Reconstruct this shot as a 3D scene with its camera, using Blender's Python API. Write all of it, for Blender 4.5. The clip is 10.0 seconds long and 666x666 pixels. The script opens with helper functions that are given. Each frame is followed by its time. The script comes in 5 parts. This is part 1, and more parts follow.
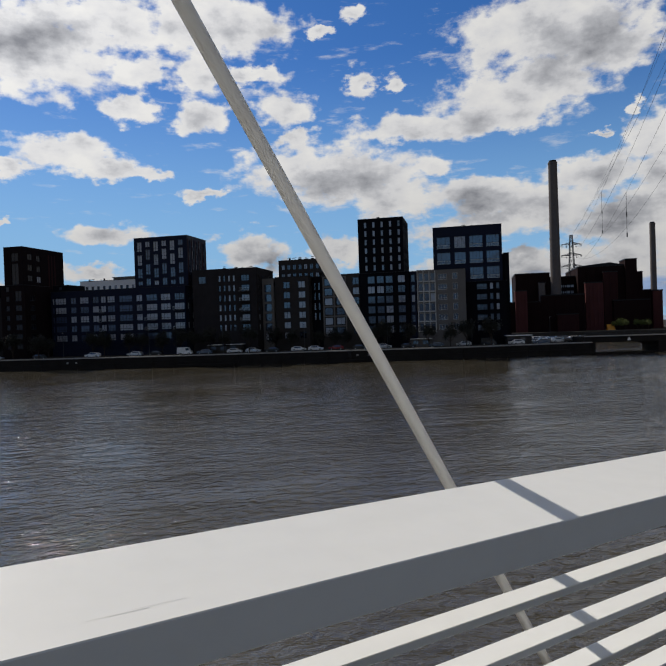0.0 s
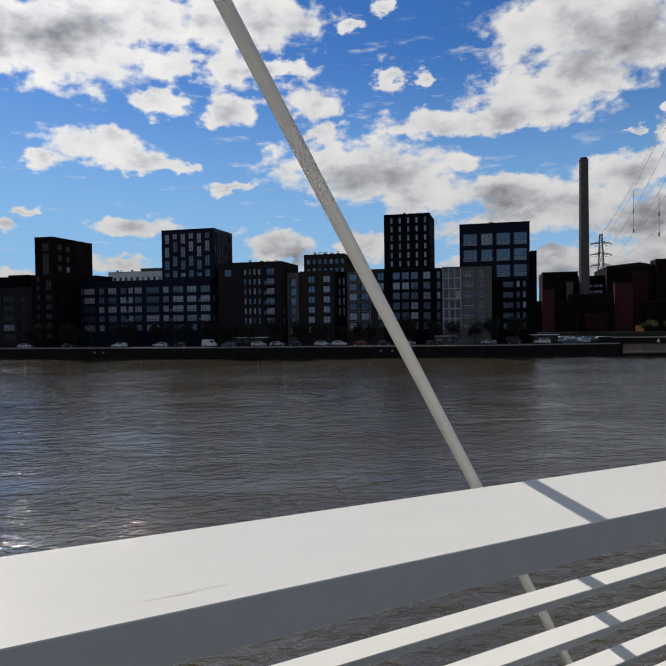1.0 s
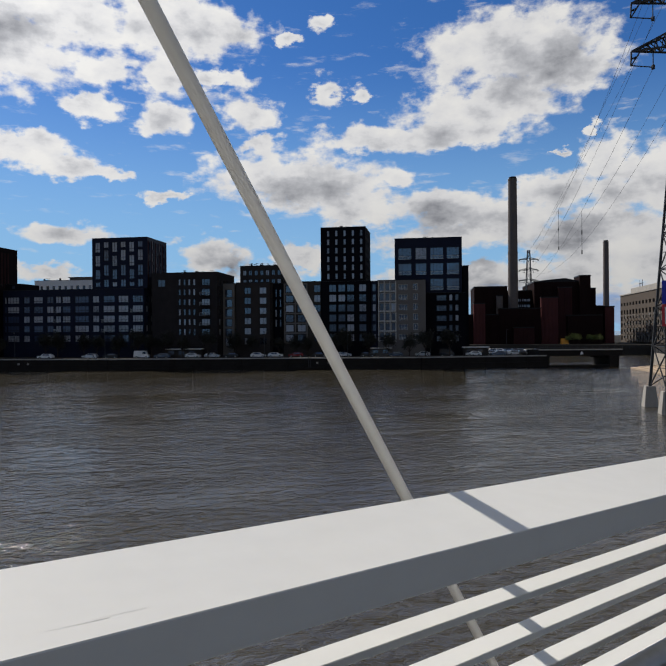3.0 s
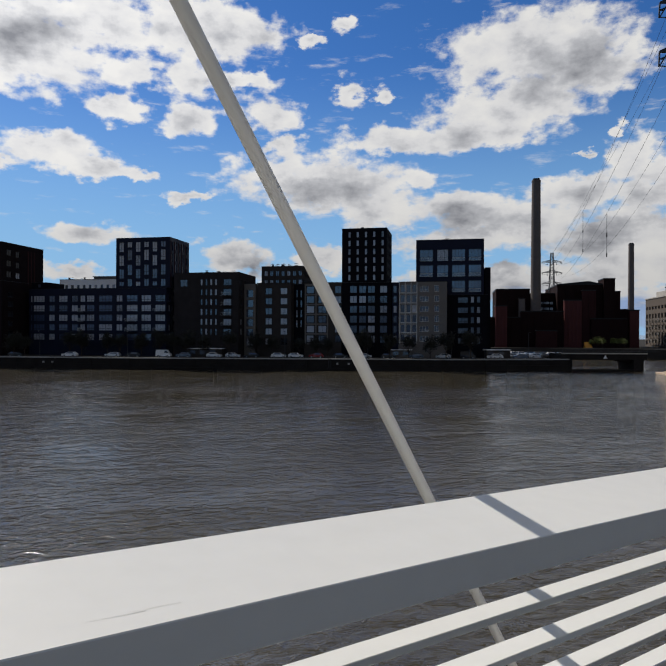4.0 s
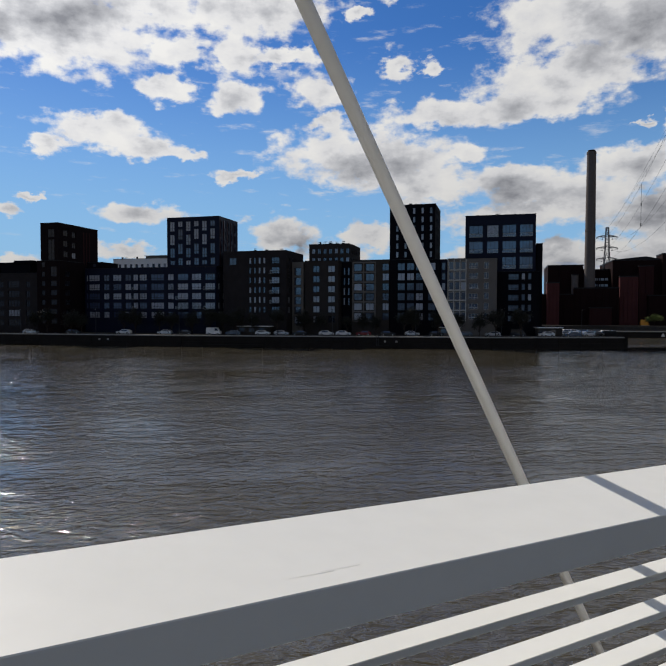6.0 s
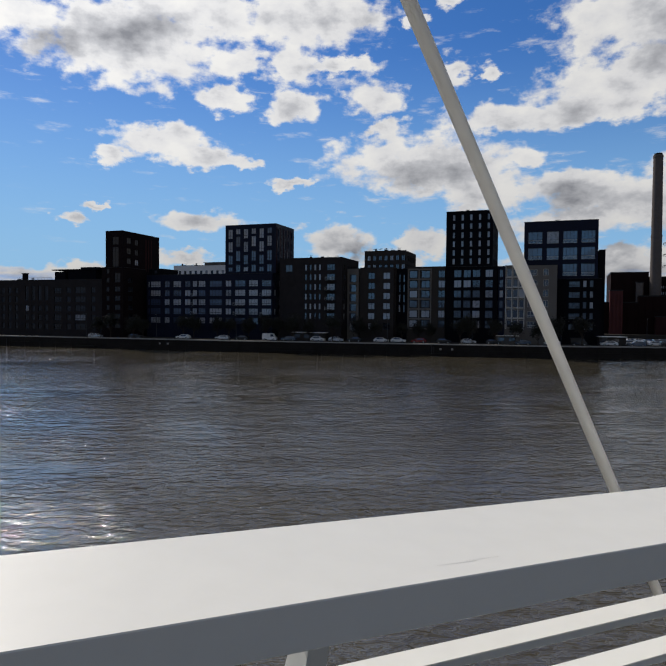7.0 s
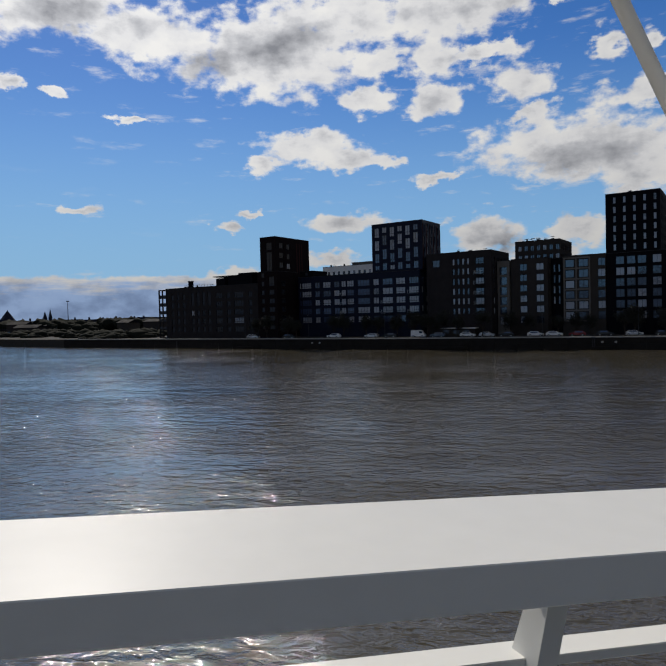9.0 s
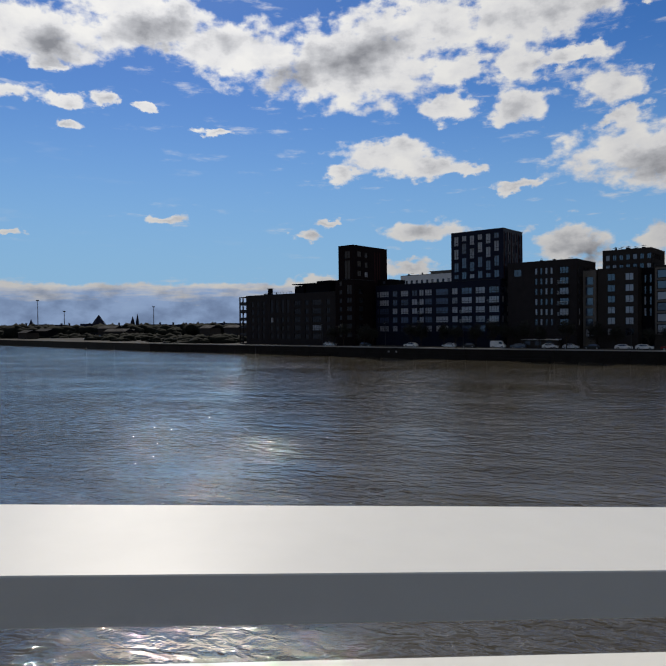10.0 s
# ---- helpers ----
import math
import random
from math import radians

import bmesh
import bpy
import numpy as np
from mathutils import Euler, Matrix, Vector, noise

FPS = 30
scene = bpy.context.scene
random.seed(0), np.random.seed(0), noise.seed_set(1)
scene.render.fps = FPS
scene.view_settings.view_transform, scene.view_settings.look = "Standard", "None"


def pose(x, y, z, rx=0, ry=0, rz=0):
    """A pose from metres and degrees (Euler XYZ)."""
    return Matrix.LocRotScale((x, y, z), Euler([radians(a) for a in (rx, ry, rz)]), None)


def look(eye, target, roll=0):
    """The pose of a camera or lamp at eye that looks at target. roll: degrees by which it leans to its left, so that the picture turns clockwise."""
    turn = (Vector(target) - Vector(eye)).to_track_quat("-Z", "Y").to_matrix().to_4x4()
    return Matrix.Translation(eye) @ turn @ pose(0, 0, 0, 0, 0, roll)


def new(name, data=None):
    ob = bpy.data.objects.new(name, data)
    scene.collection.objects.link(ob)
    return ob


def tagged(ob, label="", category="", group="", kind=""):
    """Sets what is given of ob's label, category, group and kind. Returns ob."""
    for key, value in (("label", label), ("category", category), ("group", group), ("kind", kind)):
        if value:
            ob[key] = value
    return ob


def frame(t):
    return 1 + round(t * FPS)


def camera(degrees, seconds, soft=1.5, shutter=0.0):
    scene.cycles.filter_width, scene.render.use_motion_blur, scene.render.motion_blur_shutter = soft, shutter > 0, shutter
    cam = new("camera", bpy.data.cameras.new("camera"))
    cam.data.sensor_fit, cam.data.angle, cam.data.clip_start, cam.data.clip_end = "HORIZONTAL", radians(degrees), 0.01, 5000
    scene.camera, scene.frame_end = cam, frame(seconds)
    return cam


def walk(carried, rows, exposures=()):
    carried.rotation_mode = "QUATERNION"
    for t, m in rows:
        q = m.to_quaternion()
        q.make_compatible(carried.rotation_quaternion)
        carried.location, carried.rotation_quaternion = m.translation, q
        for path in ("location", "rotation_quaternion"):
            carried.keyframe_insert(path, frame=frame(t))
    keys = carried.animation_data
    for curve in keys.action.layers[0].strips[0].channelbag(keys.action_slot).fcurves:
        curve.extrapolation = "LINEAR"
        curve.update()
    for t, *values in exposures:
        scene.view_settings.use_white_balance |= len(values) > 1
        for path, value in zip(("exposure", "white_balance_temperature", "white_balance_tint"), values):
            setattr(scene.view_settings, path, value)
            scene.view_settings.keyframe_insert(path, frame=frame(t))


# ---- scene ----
cam = camera(55.6, 10.0)
PATH = [
    (0.0, pose(0.000, -0.000, 10.500, 89.24, 1.90, -34.28)),
    (0.5, pose(-0.069, -0.033, 10.518, 89.62, 0.80, -32.86)),
    (1.0, pose(-0.054, -0.022, 10.515, 88.84, 0.72, -32.11)),
    (1.5, pose(0.035, 0.005, 10.498, 89.45, 0.69, -35.88)),
    (2.0, pose(0.043, -0.002, 10.500, 89.14, 0.80, -38.28)),
    (2.5, pose(0.003, -0.024, 10.513, 89.58, 0.63, -38.28)),
    (4.0, pose(-0.065, -0.033, 10.525, 89.95, -0.22, -36.02)),
    (4.5, pose(-0.085, -0.041, 10.531, 89.42, -0.19, -33.88)),
    (5.0, pose(-0.072, -0.022, 10.521, 88.59, 0.02, -31.63)),
    (6.5, pose(-0.540, -0.006, 10.577, 87.70, -0.15, -31.83)),
    (7.0, pose(-0.608, -0.011, 10.565, 88.49, -0.53, -26.88)),
    (7.5, pose(-0.527, -0.014, 10.549, 89.18, 1.04, -20.03)),
    (8.0, pose(-0.497, -0.017, 10.544, 89.33, 2.13, -17.34)),
    (8.5, pose(-0.553, -0.031, 10.537, 88.84, 2.76, -14.11)),
    (9.0, pose(-0.821, -0.035, 10.517, 88.35, 1.43, -13.57)),
    (9.5, pose(-1.055, -0.107, 10.535, 88.32, 0.76, -12.79)),
    (10.0, pose(-1.103, -0.099, 10.527, 89.22, 0.54, -6.67)),
]
walk(cam, PATH, [(0.0, -0.05), (0.8, 0.02), (7.0, 0.02), (8.5, -0.12), (10.0, -0.15)])

# ---- sky, sun ----
SUN_AZ, SUN_EL = -8.0, 40.0
world = bpy.data.worlds.new("sky")
scene.world = world
world.use_nodes = True
wt = world.node_tree
for nd in list(wt.nodes):
    wt.nodes.remove(nd)


def wmath(op, a, b=None, c=None):
    nd = wt.nodes.new("ShaderNodeMath")
    nd.operation = op
    for i, v in enumerate((a, b, c)):
        if v is None:
            continue
        if isinstance(v, (int, float)):
            nd.inputs[i].default_value = v
        else:
            wt.links.new(v, nd.inputs[i])
    return nd.outputs[0]


def wramp(fac, stops):
    nd = wt.nodes.new("ShaderNodeValToRGB")
    el = nd.color_ramp.elements
    while len(el) < len(stops):
        el.new(0.5)
    for e, (p, c) in zip(el, stops):
        e.position, e.color = p, (*c, 1)
    wt.links.new(fac, nd.inputs[0])
    return nd.outputs[0]


def wnoise(vec, scale, detail=6.0, rough=0.55):
    nd = wt.nodes.new("ShaderNodeTexNoise")
    nd.inputs["Scale"].default_value = scale
    nd.inputs["Detail"].default_value = detail
    nd.inputs["Roughness"].default_value = rough
    wt.links.new(vec, nd.inputs["Vector"])
    return nd


def wvec(op, a, b):
    nd = wt.nodes.new("ShaderNodeVectorMath")
    nd.operation = op
    for i, v in enumerate((a, b)):
        if isinstance(v, tuple):
            nd.inputs[i].default_value = v
        else:
            wt.links.new(v, nd.inputs[i])
    return nd.outputs["Value"] if op == "LENGTH" else nd.outputs[0]


sky = wt.nodes.new("ShaderNodeTexSky")
sky.sky_type = "NISHITA"
sky.sun_disc = False
sky.sun_elevation = radians(SUN_EL)
sky.sun_rotation = radians(SUN_AZ)
sky.air_density, sky.dust_density, sky.ozone_density = 1.0, 0.1, 4.0
rich = wt.nodes.new("ShaderNodeHueSaturation")
rich.inputs["Saturation"].default_value, rich.inputs["Value"].default_value = 1.25, 1.0
wt.links.new(sky.outputs[0], rich.inputs["Color"])
tc = wt.nodes.new("ShaderNodeTexCoord")
sep = wt.nodes.new("ShaderNodeSeparateXYZ")
wt.links.new(tc.outputs["Generated"], sep.inputs[0])
az = wmath("MULTIPLY", wmath("ARCTAN2", sep.outputs[0], sep.outputs[1]), 57.2958)
el = wmath("MULTIPLY", wmath("ARCSINE", sep.outputs[2]), 57.2958)
comb = wt.nodes.new("ShaderNodeCombineXYZ")
wt.links.new(az, comb.inputs[0])
wt.links.new(el, comb.inputs[1])
ae = comb.outputs[0]
squash = wvec("MULTIPLY", ae, (0.95, 1.5, 1.0))
warp_big = wnoise(squash, 0.22, 3.0)
warp_fine = wnoise(squash, 0.7, 6.0, 0.6)
shift = wvec("ADD", wvec("MULTIPLY", wvec("SUBTRACT", warp_big.outputs["Color"], (0.5, 0.5, 0.5)), (4.2, 2.4, 0.0)),
             wvec("MULTIPLY", wvec("SUBTRACT", warp_fine.outputs["Color"], (0.5, 0.5, 0.5)), (2.8, 1.7, 0.0)))
bent = wvec("ADD", ae, shift)
cover = []


def cloud(a, e, w, h):
    """One heap of cloud, by azimuth, elevation and half sizes in degrees."""
    off = wvec("MULTIPLY", wvec("SUBTRACT", bent, (a, e, 0.0)), (0.8 / w, 0.8 / h, 0.0))
    cover.append(wmath("SUBTRACT", 1.0, wvec("LENGTH", off, (0.0, 0.0, 0.0))))


cloud(8.6, 22.2, 8.6, 3.2); cloud(14.8, 24.8, 7.1, 2.0); cloud(23.3, 25.1, 7.5, 2.4); cloud(28.0, 25.2, 3.5, 1.3)
cloud(17.7, 21.3, 2.9, 1.4); cloud(17.4, 18.3, 2.2, 1.0); cloud(23.3, 18.2, 2.6, 1.3); cloud(30.5, 18.9, 2.6, 1.5)
cloud(27.6, 21.3, 3.4, 0.7); cloud(23.1, 21.1, 2.6, 1.5); cloud(11.7, 14.9, 4.4, 1.3); cloud(15.7, 13.6, 3.0, 0.9)
cloud(18.5, 13.5, 1.8, 0.6); cloud(7.9, 13.3, 1.6, 0.8); cloud(15.0, 8.2, 3.3, 1.0); cloud(27.5, 6.9, 3.2, 1.5)
cloud(34.7, 6.5, 2.3, 1.1); cloud(23.1, 11.6, 1.8, 0.4); cloud(7.1, 9.4, 0.9, 0.3); cloud(36.6, 26.1, 1.3, 0.8)
cloud(33.7, 24.8, 1.3, 0.4); cloud(37.5, 20.7, 1.2, 1.3); cloud(40.0, 20.6, 1.0, 0.8); cloud(35.0, 13.3, 8.2, 2.5)
cloud(40.2, 10.9, 4.7, 1.5); cloud(43.3, 13.5, 2.5, 1.0); cloud(31.2, 16.5, 2.0, 0.7); cloud(53.7, 23.4, 7.7, 2.9)
cloud(58.0, 21.5, 4.9, 2.2); cloud(50.5, 18.8, 6.1, 1.8); cloud(43.5, 16.8, 7.3, 1.0); cloud(48.6, 17.0, 6.9, 1.3)
cloud(53.6, 19.4, 4.6, 2.2); cloud(59.8, 16.2, 0.6, 0.5); cloud(57.5, 14.9, 0.5, 0.4); cloud(57.1, 11.6, 3.5, 1.6)
cloud(61.7, 11.4, 1.8, 1.8); cloud(52.0, 9.7, 6.4, 2.1); cloud(47.7, 11.2, 3.0, 1.4); cloud(58.6, 7.7, 4.3, 2.2)
cloud(46.5, 8.0, 4.7, 1.5); cloud(51.5, 5.1, 2.1, 1.1); cloud(60.1, 4.8, 3.0, 1.9)
cloud(-18.3, 23.0, 6.3, 2.0); cloud(-9.6, 24.4, 6.5, 1.9); cloud(-2.4, 23.1, 4.9, 2.2); cloud(-17.1, 20.6, 1.4, 0.5)
cloud(-19.9, 18.4, 1.9, 0.7); cloud(-16.2, 18.1, 1.7, 0.5); cloud(-12.7, 18.4, 1.2, 0.5); cloud(-9.4, 18.4, 0.8, 0.4)
cloud(-15.9, 16.3, 1.4, 0.4); cloud(-3.6, 16.7, 1.1, 0.3); cloud(-8.2, 9.5, 1.7, 0.4); cloud(-20.3, 7.9, 0.8, 0.3)
cloud(4.5, 8.1, 1.2, 0.6); cloud(6.6, 9.4, 1.2, 0.3)
cloud(31.5, 5.2, 3.0, 1.0); cloud(13.5, 5.0, 2.5, 0.7); cloud(5.0, 3.7, 2.2, 0.8)
cloud(47.0, 4.6, 4.0, 1.6); cloud(53.0, 4.0, 5.0, 2.0); cloud(58.0, 4.0, 5.0, 2.0); cloud(61.5, 8.0, 3.5, 3.0); cloud(61.5, 13.5, 2.6, 2.4)
cloud(65.0, 6.0, 4.5, 3.6); cloud(65.5, 12.0, 3.4, 3.0); cloud(63.0, 2.5, 6.0, 1.8)
total = cover[0]
for one in cover[1:]:
    total = wmath("SMOOTH_MAX", total, one, 0.25)
# scattered heaps added in the unseen rest of the sky, greying the fill
rest = wnoise(wvec("MULTIPLY", tc.outputs["Generated"], (1.0, 1.0, 2.0)), 3.0, 8.0)
behind = wmath("MULTIPLY", wmath("SUBTRACT", rest.outputs["Fac"], 0.39), 4.0)
away = wmath("ABSOLUTE", wmath("SUBTRACT", az, 20.0))
outside = wmath("MAXIMUM", wmath("GREATER_THAN", away, 52.0), wmath("GREATER_THAN", el, 33.0))
total = wmath("MAXIMUM", total, wmath("SUBTRACT", wmath("MULTIPLY", wmath("ADD", behind, 2.0), outside), 2.0))
# the long low bank of cloud over the horizon
bent_el = wt.nodes.new("ShaderNodeSeparateXYZ")
wt.links.new(bent, bent_el.inputs[0])
lid = wmath("MULTIPLY", wmath("SUBTRACT", 3.80, wmath("ADD", wmath("MULTIPLY", bent_el.outputs[1], 0.45), wmath("MULTIPLY", el, 0.55))), 1.3)
ends = wmath("MULTIPLY", wmath("SUBTRACT", 24.0, wmath("ABSOLUTE", wmath("ADD", az, 14.0))), 0.1)
total = wmath("MAXIMUM", total, wmath("MINIMUM", wmath("MINIMUM", lid, ends), 0.9))
grain = wnoise(squash, 0.45, 9.0, 0.56)
wisp = wmath("MULTIPLY", wmath("SUBTRACT", grain.outputs["Fac"], 0.5), 1.55)
density = wmath("ADD", total, wisp)
mask = wt.nodes.new("ShaderNodeMapRange")
mask.interpolation_type = "SMOOTHSTEP"
mask.inputs["From Min"].default_value, mask.inputs["From Max"].default_value = 0.0, 0.42
wt.links.new(density, mask.inputs["Value"])
# thick middles of the heaps are grey below, thin rims shine


def core(a, e, w, h):
    """The dense grey heart of a large heap."""
    off = wvec("MULTIPLY", wvec("SUBTRACT", bent, (a, e, 0.0)), (1 / w, 1 / h, 0.0))
    return wmath("MAXIMUM", wmath("SUBTRACT", 1.0, wvec("LENGTH", off, (0.0, 0.0, 0.0))), 0.0)


hearts = core(9.5, 23.0, 6.5, 3.0)
for c in ((3.5, 21.2, 5.0, 1.8), (-9.0, 23.8, 6.0, 1.8), (-16.5, 22.0, 4.5, 1.6), (35.0, 12.2, 8.0, 1.8), (28.8, 5.6, 1.8, 1.2), (50.0, 6.0, 4.0, 1.2), (56.0, 21.5, 8.0, 2.6), (30.4, 6.2, 3.0, 1.1), (48.0, 10.0, 6.0, 1.6), (58.0, 8.5, 5.0, 2.0)):
    hearts = wmath("MAXIMUM", hearts, core(*c))
thick = wmath("ADD", wmath("ADD", wmath("MULTIPLY", total, 0.4), wmath("MULTIPLY", hearts, 0.62)), wmath("MULTIPLY", wmath("SUBTRACT", wnoise(squash, 0.26, 7.0, 0.56).outputs["Fac"], 0.5), 1.9))
shade = wramp(thick, [(0.0, (1.0, 0.99, 0.97)), (0.3, (0.885, 0.885, 0.9)), (0.55, (0.635, 0.645, 0.68)), (1.0, (0.29, 0.3, 0.335))])
cloud_light = wt.nodes.new("ShaderNodeVectorMath")
cloud_light.operation = "SCALE"
low = wt.nodes.new("ShaderNodeMapRange")
for key, value in (("From Min", 1.5), ("From Max", 14.0), ("To Min", 7.7), ("To Max", 10.8)):
    low.inputs[key].default_value = value
wt.links.new(el, low.inputs["Value"])
# clouds near the sun are the brighter ones
toward = wt.nodes.new("ShaderNodeVectorMath")
toward.operation = "DOT_PRODUCT"
wt.links.new(tc.outputs["Generated"], toward.inputs[0])
toward.inputs[1].default_value = (math.sin(radians(SUN_AZ)) * math.cos(radians(SUN_EL)), math.cos(radians(SUN_AZ)) * math.cos(radians(SUN_EL)), math.sin(radians(SUN_EL)))
forward = wmath("ADD", 0.9, wmath("MULTIPLY", wmath("POWER", wmath("MAXIMUM", toward.outputs["Value"], 0.0), 8.0), 0.45))
# heaps out of view are dimmed to hold the fill light down
wt.links.new(wmath("MULTIPLY", wmath("MULTIPLY", low.outputs[0], forward), wmath("SUBTRACT", 1.0, wmath("MULTIPLY", outside, 0.66))), cloud_light.inputs["Scale"])
cool = wt.nodes.new("ShaderNodeMix")
cool.data_type, cool.blend_type = "RGBA", "MULTIPLY"
cf = wt.nodes.new("ShaderNodeMapRange")
for key, value in (("From Min", 2.50), ("From Max", 3.65), ("To Min", 1.0), ("To Max", 0.0)):
    cf.inputs[key].default_value = value
bank = wnoise(wvec("MULTIPLY", ae, (0.3, 1.8, 1.0)), 0.8, 6.0)
wt.links.new(wmath("ADD", wmath("ADD", wmath("MULTIPLY", bent_el.outputs[1], 0.4), wmath("MULTIPLY", el, 0.6)), wmath("MULTIPLY", wmath("SUBTRACT", bank.outputs["Fac"], 0.47), 4.5)), cf.inputs["Value"])
wt.links.new(cf.outputs[0], cool.inputs[0])
wt.links.new(shade, cool.inputs[6])
cool.inputs[7].default_value = (0.52, 0.72, 1.1, 1)
wt.links.new(cool.outputs[2], cloud_light.inputs[0])
streak = wnoise(wvec("MULTIPLY", ae, (0.5, 2.2, 1.0)), 0.42, 9.0, 0.6)
near_heap = wt.nodes.new("ShaderNodeMapRange")
near_heap.inputs["From Min"].default_value, near_heap.inputs["From Max"].default_value = -2.2, -0.1
wt.links.new(total, near_heap.inputs["Value"])
veil = wt.nodes.new("ShaderNodeMapRange")
veil.interpolation_type = "SMOOTHSTEP"
veil.inputs["From Min"].default_value, veil.inputs["From Max"].default_value = 0.56, 0.74
veil.inputs["To Max"].default_value = 0.6
wt.links.new(streak.outputs["Fac"], veil.inputs["Value"])
all_cloud = wmath("MAXIMUM", mask.outputs[0], wmath("MULTIPLY", veil.outputs[0], near_heap.outputs[0]))
mix = wt.nodes.new("ShaderNodeMix")
mix.data_type = "RGBA"
wt.links.new(all_cloud, mix.inputs[0])
tint = wt.nodes.new("ShaderNodeMix")
tint.data_type, tint.blend_type = "RGBA", "MULTIPLY"
tint.inputs[0].default_value = 1.0
tint.inputs[7].default_value = (0.95, 0.97, 1.19, 1)
wt.links.new(rich.outputs[0], tint.inputs[6])
haze = wt.nodes.new("ShaderNodeMix")
haze.data_type = "RGBA"
hf = wt.nodes.new("ShaderNodeMapRange")
hf.interpolation_type = "SMOOTHSTEP"
for key, value in (("From Min", 24.0), ("From Max", 1.0), ("To Min", 0.0), ("To Max", 0.9)):
    hf.inputs[key].default_value = value
wt.links.new(el, hf.inputs["Value"])
wt.links.new(hf.outputs[0], haze.inputs[0])
wt.links.new(tint.outputs[2], haze.inputs[6])
haze.inputs[7].default_value = (3.25, 6.3, 9.6, 1)
wt.links.new(haze.outputs[2], mix.inputs[6])
wt.links.new(cloud_light.outputs[0], mix.inputs[7])
bg = wt.nodes.new("ShaderNodeBackground")
bg.inputs["Strength"].default_value = 0.075
wt.links.new(mix.outputs[2], bg.inputs[0])
wo = wt.nodes.new("ShaderNodeOutputWorld")
wt.links.new(bg.outputs[0], wo.inputs[0])
world.cycles.sampling_method = "MANUAL"
world.cycles.sample_map_resolution = 1024

sun = new("sun", bpy.data.lights.new("sun", "SUN"))
sun.data.energy, sun.data.angle, sun.data.color = 3.6, radians(0.53), (1.0, 0.925, 0.83)
sa, se = radians(SUN_AZ), radians(SUN_EL)
sun.matrix_world = look((60 * math.sin(sa), 60 * math.cos(sa), 60 * math.tan(se)), (0, 0, 0))


# ---- materials ----
def material(name, colour, rough=0.6, metal=0.0, vary=0.25, scale=1.0, bump=0.0, bump_scale=20.0, stain=0.0, spec=0.5, per_piece=0.0):
    m = bpy.data.materials.new(name)
    m.use_nodes = True
    nt = m.node_tree
    b = nt.nodes["Principled BSDF"]
    b.inputs["Roughness"].default_value = rough
    b.inputs["Metallic"].default_value = metal
    b.inputs["Specular IOR Level"].default_value = spec if rough < 0.79 else 0.05
    co = nt.nodes.new("ShaderNodeTexCoord")
    fine = nt.nodes.new("ShaderNodeTexNoise")
    fine.inputs["Scale"].default_value, fine.inputs["Detail"].default_value = scale * 8, 6
    broad = nt.nodes.new("ShaderNodeTexNoise")
    broad.inputs["Scale"].default_value, broad.inputs["Detail"].default_value = scale * 0.7, 4
    for nd in (fine, broad):
        nt.links.new(co.outputs["Object"], nd.inputs["Vector"])
    add = nt.nodes.new("ShaderNodeMath")
    add.operation = "ADD"
    nt.links.new(fine.outputs["Fac"], add.inputs[0])
    nt.links.new(broad.outputs["Fac"], add.inputs[1])
    last = add.outputs[0]
    if per_piece:
        info = nt.nodes.new("ShaderNodeObjectInfo")
        pm = nt.nodes.new("ShaderNodeMath")
        pm.operation = "MULTIPLY_ADD"
        pm.inputs[1].default_value = per_piece
        nt.links.new(info.outputs["Random"], pm.inputs[0])
        nt.links.new(last, pm.inputs[2])
        last = pm.outputs[0]
    ramp = nt.nodes.new("ShaderNodeMapRange")
    ramp.inputs["From Min"].default_value, ramp.inputs["From Max"].default_value = 0.6, 1.4
    ramp.inputs["To Min"].default_value, ramp.inputs["To Max"].default_value = 1 - vary, 1 + vary
    nt.links.new(last, ramp.inputs["Value"])
    mul = nt.nodes.new("ShaderNodeVectorMath")
    mul.operation = "SCALE"
    mul.inputs[0].default_value = colour
    nt.links.new(ramp.outputs[0], mul.inputs["Scale"])
    nt.links.new(mul.outputs[0], b.inputs["Base Color"])
    rr = nt.nodes.new("ShaderNodeMapRange")
    rr.inputs["From Min"].default_value, rr.inputs["From Max"].default_value = 0.3, 0.7
    rr.inputs["To Min"].default_value, rr.inputs["To Max"].default_value = max(0.02, rough - 0.08), min(1, rough + 0.08)
    nt.links.new(broad.outputs["Fac"], rr.inputs["Value"])
    nt.links.new(rr.outputs[0], b.inputs["Roughness"])
    if bump:
        bn = nt.nodes.new("ShaderNodeTexNoise")
        bn.inputs["Scale"].default_value, bn.inputs["Detail"].default_value = bump_scale, 5
        nt.links.new(co.outputs["Object"], bn.inputs["Vector"])
        bp = nt.nodes.new("ShaderNodeBump")
        bp.inputs["Strength"].default_value, bp.inputs["Distance"].default_value = bump, 0.02
        nt.links.new(bn.outputs["Fac"], bp.inputs["Height"])
        nt.links.new(bp.outputs[0], b.inputs["Normal"])
    return m


